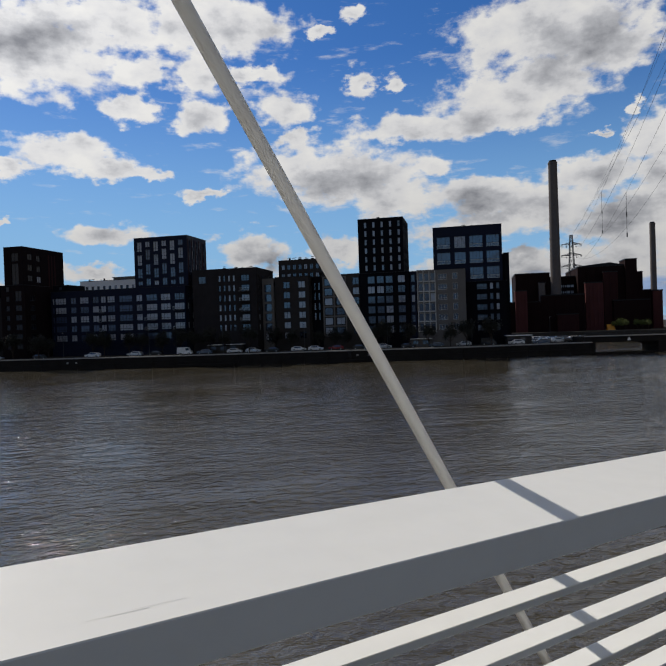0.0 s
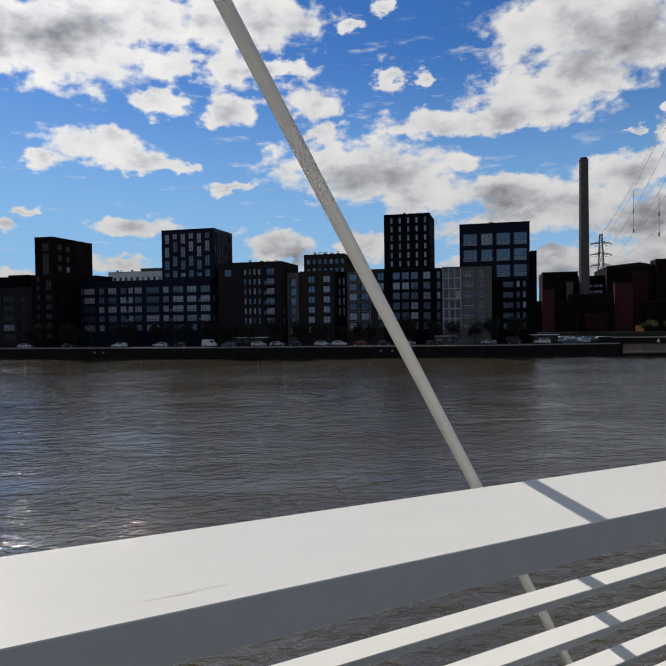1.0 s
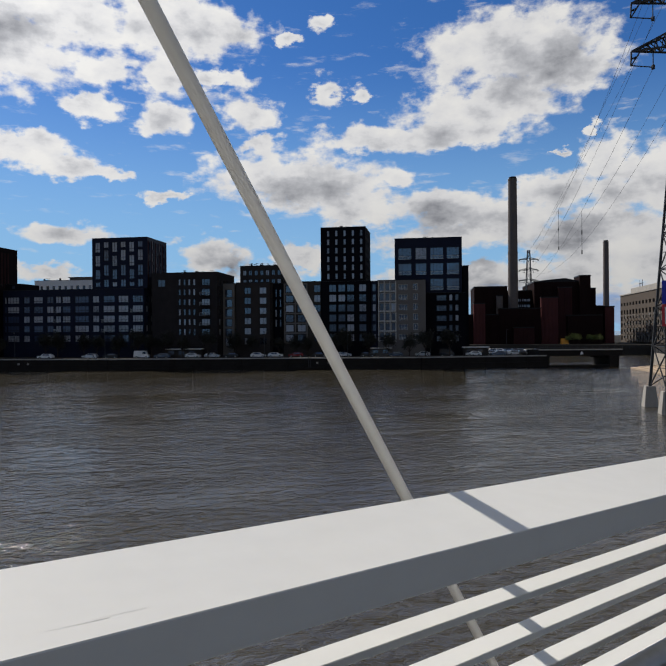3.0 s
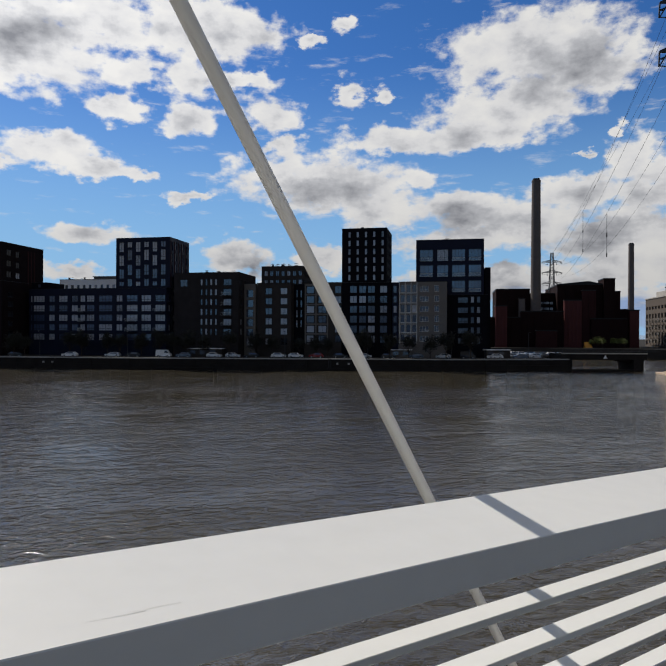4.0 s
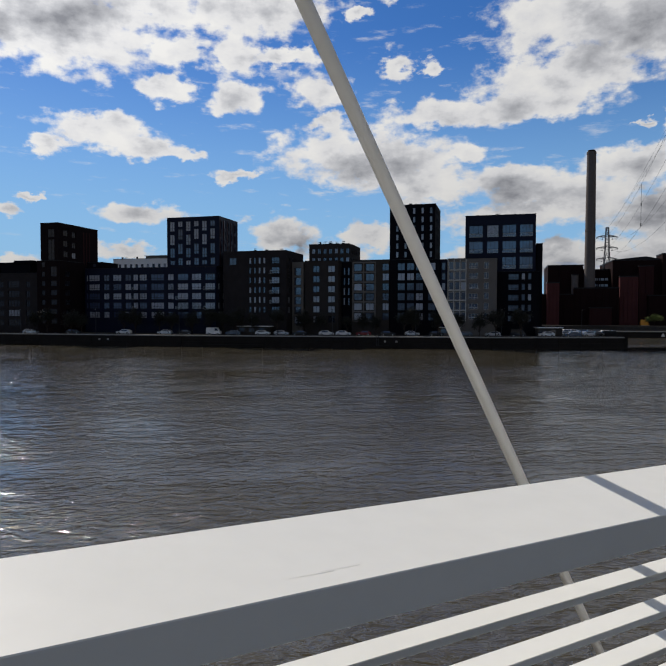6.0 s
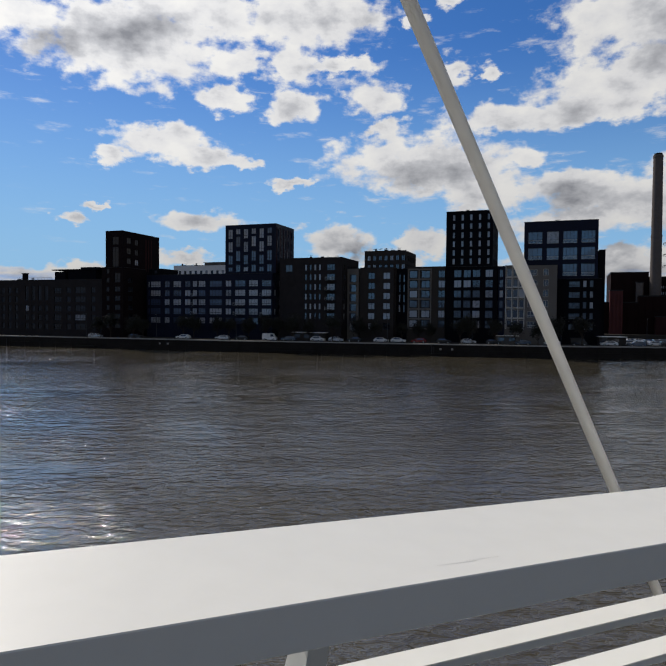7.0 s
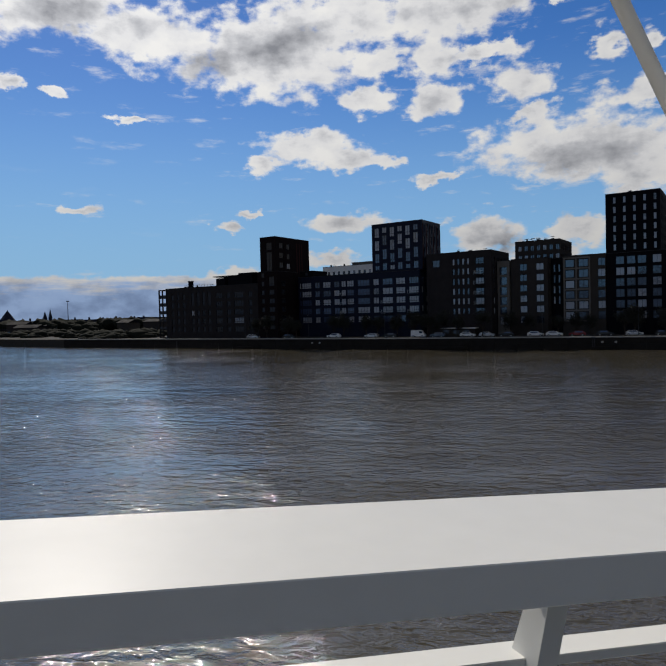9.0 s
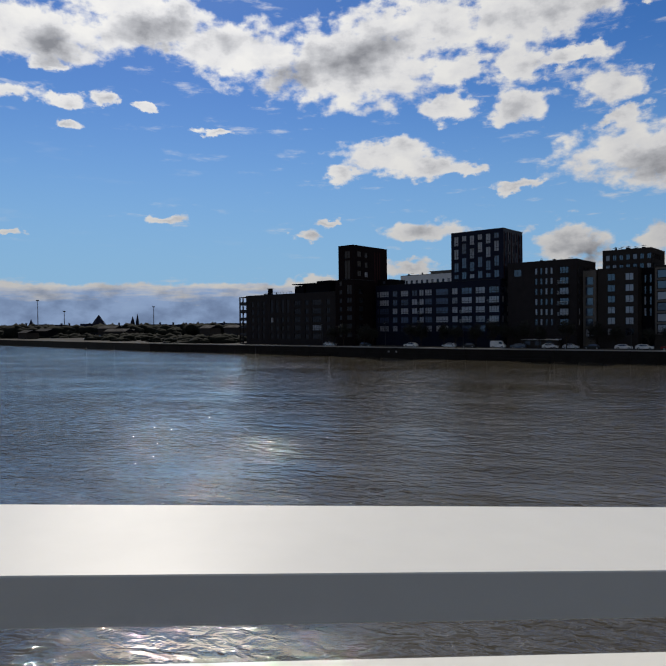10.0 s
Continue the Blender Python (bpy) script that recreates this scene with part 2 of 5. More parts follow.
WHITE = material("white_paint", (0.72, 0.725, 0.7), 0.42, vary=0.035, scale=1.2, bump=0.015, bump_scale=60, spec=0.16)
SCUFF = material("scuffed_paint", (0.6, 0.6, 0.585), 0.5, vary=0.1, scale=8)
HANGER = material("grey_white_paint", (0.9, 0.9, 0.885), 0.35, vary=0.04, scale=2)
GALV = material("galvanised_steel", (0.42, 0.43, 0.44), 0.38, 0.8, vary=0.12, scale=3)
DECK = material("deck_asphalt", (0.07, 0.065, 0.058), 0.9, vary=0.25, scale=3, bump=0.4, bump_scale=120)
# near-black walls: dark brick and cladding, deepened to hold the backlit fronts' shade
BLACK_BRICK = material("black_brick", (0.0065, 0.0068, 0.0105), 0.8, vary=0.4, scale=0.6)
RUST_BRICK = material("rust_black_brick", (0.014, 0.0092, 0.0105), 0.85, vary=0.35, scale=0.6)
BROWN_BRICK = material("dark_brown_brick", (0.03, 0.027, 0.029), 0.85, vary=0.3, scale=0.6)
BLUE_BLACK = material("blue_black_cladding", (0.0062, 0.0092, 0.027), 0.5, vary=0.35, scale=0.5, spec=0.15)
GREY_BRICK = material("grey_brown_brick", (0.05, 0.044, 0.04), 0.85, vary=0.2, scale=0.6)
UMBER_BRICK = material("umber_brick", (0.042, 0.037, 0.036), 0.85, vary=0.25, scale=0.6)
BEIGE = material("beige_plaster", (0.16, 0.148, 0.138), 0.85, vary=0.15, scale=0.4)
LOGGIA = material("loggia_concrete", (0.52, 0.51, 0.49), 0.8, vary=0.12, scale=0.5)
PALE = material("pale_render", (0.82, 0.82, 0.82), 0.8, vary=0.1, scale=0.4)
# sand brick darkened: the shade on the canal front is in this colour
SAND_SHADED = material("shaded_sand_brick", (0.115, 0.098, 0.086), 0.85, vary=0.12, scale=0.4)
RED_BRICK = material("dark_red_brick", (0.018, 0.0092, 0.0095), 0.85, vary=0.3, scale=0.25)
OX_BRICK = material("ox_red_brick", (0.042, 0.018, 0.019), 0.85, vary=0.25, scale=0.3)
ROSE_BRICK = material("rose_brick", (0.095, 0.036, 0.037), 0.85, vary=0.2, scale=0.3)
CONCRETE = material("concrete", (0.36, 0.345, 0.32), 0.85, vary=0.2, scale=0.7, bump=0.3, bump_scale=8)
CHIMNEY_M = material("chimney_concrete", (0.135, 0.12, 0.115), 0.85, vary=0.18, scale=0.12)
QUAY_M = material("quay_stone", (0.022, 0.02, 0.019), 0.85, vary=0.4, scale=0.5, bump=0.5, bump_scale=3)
ROAD = material("quay_asphalt", (0.045, 0.043, 0.04), 0.85, vary=0.2, scale=0.1)
KERB = material("granite_kerb", (0.34, 0.33, 0.32), 0.8, vary=0.2, scale=0.8)
STONE = material("pale_granite", (0.36, 0.32, 0.28), 0.8, vary=0.25, scale=0.5, per_piece=0.3)
TIMBER = material("sunlit_timber", (0.42, 0.33, 0.24), 0.75, vary=0.2, scale=0.6, per_piece=0.3)
STEEL_DARK = material("dark_lattice_steel", (0.035, 0.038, 0.045), 0.55, 0.3, vary=0.3, scale=1.0)
# crowns stand against the sun; their shade is mixed into this leaf colour
LEAF_BACKLIT = material("leaf", (0.010, 0.012, 0.007), 0.7, vary=0.4, scale=0.6)
LEAF_LIGHT = material("spring_leaf", (0.13, 0.16, 0.035), 0.7, vary=0.3, scale=0.6)
BARK = material("bark", (0.05, 0.04, 0.033), 0.9, vary=0.3, scale=4)
WOODS = material("far_woods", (0.013, 0.015, 0.012), 0.95, vary=0.5, scale=0.05)
GRASS = material("bank_soil", (0.045, 0.042, 0.03), 0.95, vary=0.35, scale=0.06)
FRAME_M = material("dark_window_frame", (0.015, 0.016, 0.019), 0.5, vary=0.1, spec=0.2)
FRAME_PALE = material("pale_window_frame", (0.55, 0.53, 0.5), 0.5, vary=0.08)
RUBBER = material("tyre_rubber", (0.02, 0.02, 0.021), 0.8)
BLUE_SIGN = material("blue_sign", (0.01, 0.02, 0.42), 0.4, vary=0.05)
RED_SIGN = material("red_sign", (0.5, 0.02, 0.03), 0.4, vary=0.05)
SIGN_WHITE = material("sign_white", (0.75, 0.75, 0.76), 0.45, vary=0.03)
ORANGE = material("orange_sheet", (0.75, 0.32, 0.03), 0.6, vary=0.15)


def glass_mat(name, colour, rough, spec=0.7, ior=1.6):
    m = material(name, colour, rough, vary=0.9, scale=0.2, spec=spec, per_piece=0.9, bump=0.5, bump_scale=0.9)
    nt = m.node_tree
    nt.nodes["Principled BSDF"].inputs["IOR"].default_value = ior
    place = nt.nodes.new("ShaderNodeNewGeometry")
    for nd in nt.nodes:
        if nd.type == "TEX_NOISE":
            nt.links.new(place.outputs["Position"], nd.inputs["Vector"])
    return m


GLASS_DARK = glass_mat("dim_window_glass", (0.012, 0.013, 0.017), 0.06, 0.5, 1.5)
GLASS = glass_mat("window_glass", (0.03, 0.034, 0.046), 0.05, 0.7, 1.7)
GLASS_BLUE = glass_mat("blue_window_glass", (0.026, 0.034, 0.062), 0.05, 0.7, 1.8)
CURTAIN = glass_mat("curtained_window_glass", (0.2, 0.205, 0.23), 0.12, 0.6, 1.7)
# blue sky mirrored in the panes is put in as a bluish reflection tint
for m in (GLASS, GLASS_BLUE, CURTAIN):
    m.node_tree.nodes["Principled BSDF"].inputs["Specular Tint"].default_value = (0.72, 0.86, 1.0, 1)


def water_mat():
    """Muddy river: brown body, clear gloss, three sets of wavelets that gusts roughen in patches."""
    m = bpy.data.materials.new("river_water")
    m.use_nodes = True
    nt = m.node_tree
    b = nt.nodes["Principled BSDF"]
    b.inputs["IOR"].default_value = 1.74
    b.inputs["Roughness"].default_value = 0.045
    co = nt.nodes.new("ShaderNodeTexCoord")
    turned = nt.nodes.new("ShaderNodeMapping")
    turned.inputs["Rotation"].default_value = (0, 0, radians(24))
    nt.links.new(co.outputs["Object"], turned.inputs["Vector"])

    def field(sx, sy, scale, detail, distortion=0.0, rough=0.5):
        mp = nt.nodes.new("ShaderNodeMapping")
        mp.inputs["Scale"].default_value = (sx, sy, 1)
        nt.links.new(turned.outputs[0], mp.inputs["Vector"])
        nz = nt.nodes.new("ShaderNodeTexNoise")
        nz.inputs["Scale"].default_value, nz.inputs["Detail"].default_value = scale, detail
        nz.inputs["Roughness"].default_value, nz.inputs["Distortion"].default_value = rough, distortion
        nt.links.new(mp.outputs[0], nz.inputs["Vector"])
        return nz.outputs["Fac"]

    def span(value, lo, hi, to_lo, to_hi):
        nd = nt.nodes.new("ShaderNodeMapRange")
        for key, v in (("From Min", lo), ("From Max", hi), ("To Min", to_lo), ("To Max", to_hi)):
            nd.inputs[key].default_value = v
        nt.links.new(value, nd.inputs["Value"])
        return nd.outputs[0]

    def calc(op, p, q):
        nd = nt.nodes.new("ShaderNodeMath")
        nd.operation = op
        for i, v in enumerate((p, q)):
            if isinstance(v, (int, float)):
                nd.inputs[i].default_value = v
            else:
                nt.links.new(v, nd.inputs[i])
        return nd.outputs[0]

    # silt clouds in the water
    silt = nt.nodes.new("ShaderNodeMix")
    silt.data_type = "RGBA"
    silt.inputs[6].default_value, silt.inputs[7].default_value = (0.057, 0.050, 0.036, 1), (0.071, 0.063, 0.045, 1)
    nt.links.new(span(field(1, 1.6, 0.12, 5), 0.35, 0.65, 0, 1), silt.inputs[0])
    nt.links.new(silt.outputs[2], b.inputs["Base Color"])
    gust = span(field(0.7, 1.5, 0.035, 3), 0.38, 0.62, 0.45, 1.6)
    # cat's-paws ripple the water near the bridge only
    where = nt.nodes.new("ShaderNodeSeparateXYZ")
    nt.links.new(co.outputs["Object"], where.inputs[0])
    lee = span(where.outputs[1], 40.0, 95.0, 1.0, 0.0)
    swell = calc("MULTIPLY", field(0.5, 1.0, 0.5, 2, 0.4), 0.2)
    chop = calc("MULTIPLY", calc("MULTIPLY", field(0.6, 1.0, 1.5, 2.5, 0.8, 0.5), 0.2), gust)
    ripple = calc("MULTIPLY", calc("MULTIPLY", field(0.85, 1.0, 10.0, 2, 0.3), 0.028), calc("MULTIPLY", gust, lee))
    bp = nt.nodes.new("ShaderNodeBump")
    bp.inputs["Strength"].default_value, bp.inputs["Distance"].default_value = 1.0, 1.0
    nt.links.new(calc("ADD", calc("ADD", swell, chop), ripple), bp.inputs["Height"])
    nt.links.new(bp.outputs[0], b.inputs["Normal"])
    return m


WATER = water_mat()


# ---- building blocks ----
def box(bm, x0, x1, y0, y1, z0, z1):
    vs = [bm.verts.new(p) for p in ((x0, y0, z0), (x1, y0, z0), (x1, y1, z0), (x0, y1, z0), (x0, y0, z1), (x1, y0, z1), (x1, y1, z1), (x0, y1, z1))]
    for f in ((3, 2, 1, 0), (4, 5, 6, 7), (0, 1, 5, 4), (1, 2, 6, 5), (2, 3, 7, 6), (3, 0, 4, 7)):
        bm.faces.new([vs[i] for i in f])
    return vs


def beam(bm, a, b, w, w2=None, sides=4):
    """A straight bar from a to b, w thick at a and w2 at b."""
    a, b = Vector(a), Vector(b)
    w2 = w if w2 is None else w2
    d = (b - a).normalized()
    side = d.cross(Vector((0, 0, 1)) if abs(d.z) < 0.95 else Vector((1, 0, 0))).normalized()
    up = side.cross(d)
    rings = []
    for p, r in ((a, w / 2), (b, w2 / 2)):
        k = r / math.cos(math.pi / sides)
        rings.append([bm.verts.new(p + k * (math.cos(t) * side + math.sin(t) * up)) for t in [2 * math.pi * (i + 0.5) / sides for i in range(sides)]])
    for i in range(sides):
        j = (i + 1) % sides
        bm.faces.new((rings[0][i], rings[0][j], rings[1][j], rings[1][i]))
    bm.faces.new(rings[0][::-1])
    bm.faces.new(rings[1])


def prism(bm, pts, axis_from, axis_to):
    """Extrudes a closed (y, z) outline along x."""
    a = [bm.verts.new((axis_from, y, z)) for y, z in pts]
    b = [bm.verts.new((axis_to, y, z)) for y, z in pts]
    n = len(pts)
    for i in range(n):
        j = (i + 1) % n
        bm.faces.new((a[i], a[j], b[j], b[i]))
    bm.faces.new(a[::-1])
    bm.faces.new(b)


def mesh_of(name, bm, mat, smooth=False):
    bmesh.ops.recalc_face_normals(bm, faces=bm.faces)
    me = bpy.data.meshes.new(name)
    bm.to_mesh(me)
    bm.free()
    me.materials.append(mat)
    if smooth:
        for p in me.polygons:
            p.use_smooth = True
    return me


def part(name, bm, mat, parent, label="", smooth=False, kind=""):
    ob = new(name, mesh_of(name, bm, mat, smooth) if isinstance(bm, bmesh.types.BMesh) else bm)
    ob.parent = parent
    return tagged(ob, label, kind=kind)


def root(name, m, label, category, group="", kind=""):
    ob = new(name)
    ob.matrix_world = m
    return tagged(ob, label, category, group, kind)


N = 47.0
UX, UY = math.sin(radians(N + 90)), math.cos(radians(N + 90))
VX, VY = math.sin(radians(N)), math.cos(radians(N))


def plan(u, d):
    """World x, y of a point of the quarter's grid: u along the fronts, d away from the bridge."""
    return u * UX + d * VX, u * UY + d * VY


QUAY_Z = 3.3

# ---- water, banks ----
bm = bmesh.new()
bmesh.ops.create_grid(bm, x_segments=8, y_segments=8, size=4500)
tagged(new("water", mesh_of("water", bm, WATER)), "rippled brown-grey river water reflecting the cloudy sky", "water", kind="structure")


def slab(name, pts, z0, z1, mat, label, category):
    bm = bmesh.new()
    lo = [bm.verts.new((x, y, z0)) for x, y in pts]
    hi = [bm.verts.new((x, y, z1)) for x, y in pts]
    bm.faces.new(lo[::-1])
    bm.faces.new(hi)
    for i in range(len(pts)):
        j = (i + 1) % len(pts)
        bm.faces.new((lo[i], lo[j], hi[j], hi[i]))
    return tagged(new(name, mesh_of(name, bm, mat)), label, category, kind="structure")


# the far quay: its edge runs from the far left bank to the canal mouth
EDGE = [(-158, 406), (-100, 338), (-47, 276), (-10, 240), (25, 207.5), (58, 176), (92, 149.5), (126, 122.5), (158.5, 105)]
land = slab("ground", EDGE + [(300, 285), (900, 900), (300, 2500), (-1200, 2500), (-900, 900)], -1.0, QUAY_Z - 0.25, ROAD, "grey asphalt of the quay behind the granite edge", "ground")


def along(pts, step):
    out = []
    for (x0, y0), (x1, y1) in zip(pts[:-1], pts[1:]):
        n = max(1, round(math.hypot(x1 - x0, y1 - y0) / step))
        out += [(x0 + (x1 - x0) * i / n, y0 + (y1 - y0) * i / n, x0 + (x1 - x0) * (i + 1) / n, y0 + (y1 - y0) * (i + 1) / n) for i in range(n)]
    return out


def run_box(bm, x0, y0, x1, y1, out, back, z0, z1, gap=0.0):
    """A block along a stretch of an edge, from 'out' in front of it to 'back' behind it."""
    dx, dy = x1 - x0, y1 - y0
    l = math.hypot(dx, dy)
    dx, dy = dx / l, dy / l
    nx, ny = -dy, dx
    a, b = gap / 2, l - gap / 2
    ps = [(x0 + dx * s - nx * o, y0 + dy * s - ny * o) for s, o in ((a, out), (b, out), (b, -back), (a, -back))]
    lo = [bm.verts.new((x, y, z0)) for x, y in ps]
    hi = [bm.verts.new((x, y, z1)) for x, y in ps]
    bm.faces.new(lo[::-1]), bm.faces.new(hi)
    for i in range(4):
        j = (i + 1) % 4
        bm.faces.new((lo[i], lo[j], hi[j], hi[i]))


quay = root("quay_wall", pose(0, 0, 0), "dark stone quay wall with a pale kerb along the river", "quay wall", kind="structure")
for x0, y0, x1, y1 in along(EDGE[2:], 6.0):
    bm = bmesh.new()
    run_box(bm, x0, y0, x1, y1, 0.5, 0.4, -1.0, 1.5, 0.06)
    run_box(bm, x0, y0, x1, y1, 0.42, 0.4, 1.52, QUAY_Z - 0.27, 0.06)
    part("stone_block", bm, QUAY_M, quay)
    bm = bmesh.new()
    run_box(bm, x0, y0, x1, y1, 0.55, 0.5, QUAY_Z - 0.25, QUAY_Z + 0.05, 0.04)
    part("kerb", bm, KERB, quay)
# timber fender and mooring ledges at the foot of the wall
for (x, y, w) in ((18, 213.5, 6), (64, 171.3, 16), (101, 142.3, 5)):
    bm = bmesh.new()
    run_box(bm, x, y, x + w * 0.79, y - w * 0.61, 1.6, -0.45, 0.1, 0.75)
    part("mooring_ledge", bm, QUAY_M, quay)
far_bank = slab("far_bank", [(-158, 406), (-400, 700), (-900, 900), (-900, 600), (-420, 560), (-260, 470)], -1, 1.6, GRASS, "low grassy far river bank", "bank")


# ---- facades ----
SHARED = {}


def window_mesh(w, h, mull, pane_mat, frame_mat):
    """A frame with its glass, shared by all windows of one size."""
    key = (round(w, 2), round(h, 2), mull, pane_mat.name, frame_mat.name)
    if key not in SHARED:
        bm = bmesh.new()
        t = 0.09
        xs = [0, t] + [v for i in range(1, mull) for v in (w * i / mull - 0.04, w * i / mull + 0.04)] + [w - t, w]
        bars = [h * 0.31] if h > 2.9 or (mull >= 3 and h > 1.6) else []
        zs = [0, t] + [v for z in bars for v in (z - 0.05, z + 0.05)] + [h - t, h]
        solid = lambda i, k: 0 <= i < len(xs) - 1 and 0 <= k < len(zs) - 1 and (k % 2 == 0 or i % 2 == 0)
        grid = {}

        def vert(i, y, k):
            if (i, y, k) not in grid:
                grid[i, y, k] = bm.verts.new((xs[i], y * 0.12, zs[k]))
            return grid[i, y, k]

        for i in range(len(xs) - 1):
            for k in range(len(zs) - 1):
                if not solid(i, k):
                    continue
                bm.faces.new((vert(i, 0, k), vert(i + 1, 0, k), vert(i + 1, 0, k + 1), vert(i, 0, k + 1)))
                bm.faces.new((vert(i, 1, k + 1), vert(i + 1, 1, k + 1), vert(i + 1, 1, k), vert(i, 1, k)))
                for (di, dk), (p, q) in (((-1, 0), ((i, k), (i, k + 1))), ((1, 0), ((i + 1, k), (i + 1, k + 1))), ((0, -1), ((i, k), (i + 1, k))), ((0, 1), ((i, k + 1), (i + 1, k + 1)))):
                    if not solid(i + di, k + dk):
                        bm.faces.new((vert(p[0], 0, p[1]), vert(q[0], 0, q[1]), vert(q[0], 1, q[1]), vert(p[0], 1, p[1])))
        fr = mesh_of("window_frame", bm, frame_mat)
        bm = bmesh.new()
        box(bm, t, w - t, 0.05, 0.07, t, h - t)
        SHARED[key] = fr, mesh_of("pane", bm, pane_mat)
    return SHARED[key]


def house(name, u0, u1, d, depth, top, wall_mat, label, front=(), side=(), left=(), z0=QUAY_Z - 0.25, recess=0.3, frame_mat=None, pane=None, parapet=0.5, balconies=(), group="waterfront blocks", drawn=0.38):
    """A block with real openings. front, side, left: columns (s0, s1, rows, mullions), rows being (z0, z1) above the base."""
    frame_mat, pane = frame_mat or FRAME_M, pane or GLASS
    w, h = u1 - u0, top - z0
    x, y = plan(u0, d)
    ob = root(name, pose(x, y, z0, 0, 0, -N), label, "building", group)
    wall = bmesh.new()
    box(wall, recess, w - recess, recess, depth - recess, 0, h - 0.3)
    faces = (("front", front, w), ("side", side, depth), ("left", left, depth))
    rng = random.Random(name + str(u0))

    def put(face, s0, s1, z_lo, z_hi, o0=0.0, o1=None):
        o1 = recess if o1 is None else o1
        if s1 - s0 < 0.01 or z_hi - z_lo < 0.01:
            return
        if face == "front":
            box(wall, s0, s1, o0, o1, z_lo, z_hi)
        elif face == "side":
            box(wall, w - o1, w - o0, s0, s1, z_lo, z_hi)
        else:
            box(wall, o0, o1, s0, s1, z_lo, z_hi)

    for face, cols, length in faces:
        lo, hi = (0.0, length) if face == "front" else (recess, length - recess)
        at = lo
        for s0, s1, rows, mull in cols:
            put(face, at, s0, 0, h)
            zz = 0.0
            for r0, r1 in rows:
                put(face, s0, s1, zz, r0)
                zz = r1
                fm, pm = window_mesh(s1 - s0, r1 - r0, mull, CURTAIN if rng.random() < drawn else pane, frame_mat)
                wob = new("window", fm)
                wob.parent = ob
                if face == "front":
                    wob.matrix_local = pose(s0, recess - 0.13, r0)
                elif face == "side":
                    wob.matrix_local = pose(w - recess + 0.13, s0, r0, 0, 0, 90)
                else:
                    wob.matrix_local = pose(recess - 0.13, s1, r0, 0, 0, -90)
                pob = new("pane", pm)
                pob.parent = wob
            put(face, s0, s1, zz, h)
            at = s1
        put(face, at, hi, 0, h)
    box(wall, 0, w, depth - recess, depth, 0, h)
    part("wall", wall, wall_mat, ob)
    roof = bmesh.new()
    box(roof, 0.32, w - 0.32, 0.32, depth - 0.32, h - 0.28, h - parapet * 0.3)
    box(roof, -0.06, w + 0.06, -0.06, 0.3, h + 0.004, h + 0.14), box(roof, -0.06, w + 0.06, depth - 0.3, depth + 0.06, h + 0.004, h + 0.14)
    box(roof, -0.06, 0.3, 0.3, depth - 0.3, h + 0.004, h + 0.14), box(roof, w - 0.3, w + 0.06, 0.3, depth - 0.3, h + 0.004, h + 0.14)
    part("roof", roof, FRAME_M, ob)
    for s0, s1, zs in balconies:
        for z in zs:
            bal = bmesh.new()
            box(bal, s0, s1, -1.3, -0.004, z - 0.2, z)
            bob = part("balcony", bal, wall_mat, ob)
            rail = bmesh.new()
            for i in range(int((s1 - s0) / 0.35) + 1):
                q = s0 + (s1 - s0 - 0.05) * i / max(1, int((s1 - s0) / 0.35))
                box(rail, q, q + 0.05, -1.28, -1.24, z + 0.004, z + 1.0)
            box(rail, s0, s1, -1.29, -1.23, z + 1.004, z + 1.06)
            part("balustrade", rail, GALV, bob)
    return ob


def floors(first, n, step, h):
    return [(first + i * step, first + i * step + h) for i in range(n)]


def stagger(first, n, step, h, odd):
    return [(first + odd + i * step, first + odd + i * step + h) for i in range(n)]


def roof_bits(ob, w, depth, h, seed, n=5):
    """Vents, hatches and a pipe on a flat roof."""
    rng = random.Random(seed)
    for i in range(n):
        bm = bmesh.new()
        x, y, s = rng.uniform(1.5, w - 2.5), rng.uniform(1.5, depth * 0.6), rng.uniform(0.3, 0.9)
        box(bm, x, x + s, y, y + s, h - 0.3, h + rng.uniform(0.4, 1.0))
        box(bm, x - 0.08, x + s + 0.08, y - 0.08, y + s + 0.08, h + 1.01, h + 1.08)
        part("roof_vent", bm, FRAME_M, ob)


# long low block at the river bend, with an open balcony corner and a roof terrace
cols = [(4.2 + i * 3.1, 5.6 + i * 3.1, floors(2.2, 5, 3.1, 2.1), 2) for i in range(1, 4)]
cols += [(18.2 + i * 2.9, 19.7 + i * 2.9, floors(2.2, 3, 3.1, 2.0) + [(12.2, 17.2)], 2) for i in range(4)]
cols += [(31.0, 34.2, floors(2.2, 5, 3.1, 2.0), 3), (36.5, 38.3, floors(2.2, 5, 3.1, 2.0), 2), (40.0, 44.5, floors(2.2, 5, 3.1, 2.1), 4), (47.0, 48.6, floors(2.2, 5, 3.1, 2.0), 2)]
E_H = 22.2 - QUAY_Z + 0.25
LOG = 4.2
cols = [(s0 - LOG, s1 - LOG, rows, mull) for s0, s1, rows, mull in cols]
e_block = house("apartment_block", -196.7 + LOG, -143.4, 171, 17, 22.2, BROWN_BRICK, "long dark six-storey apartment block at the end of the quay", cols, drawn=0.04, pane=GLASS_DARK)
for k in range(7):
    bm = bmesh.new()
    z = min(3.1 * k, E_H - 0.35)
    box(bm, -LOG, -0.004, 0, 5.0, z, z + 0.32)
    part("loggia_floor", bm, BROWN_BRICK, e_block)
for px, py in ((-LOG, 0.0), (-LOG, 4.55), (-LOG / 2 - 0.2, 0.0)):
    bm = bmesh.new()
    box(bm, px + 0.01, px + 0.42, py + 0.01, py + 0.44, 0.322, E_H - 0.352)
    part("loggia_post", bm, BROWN_BRICK, e_block)
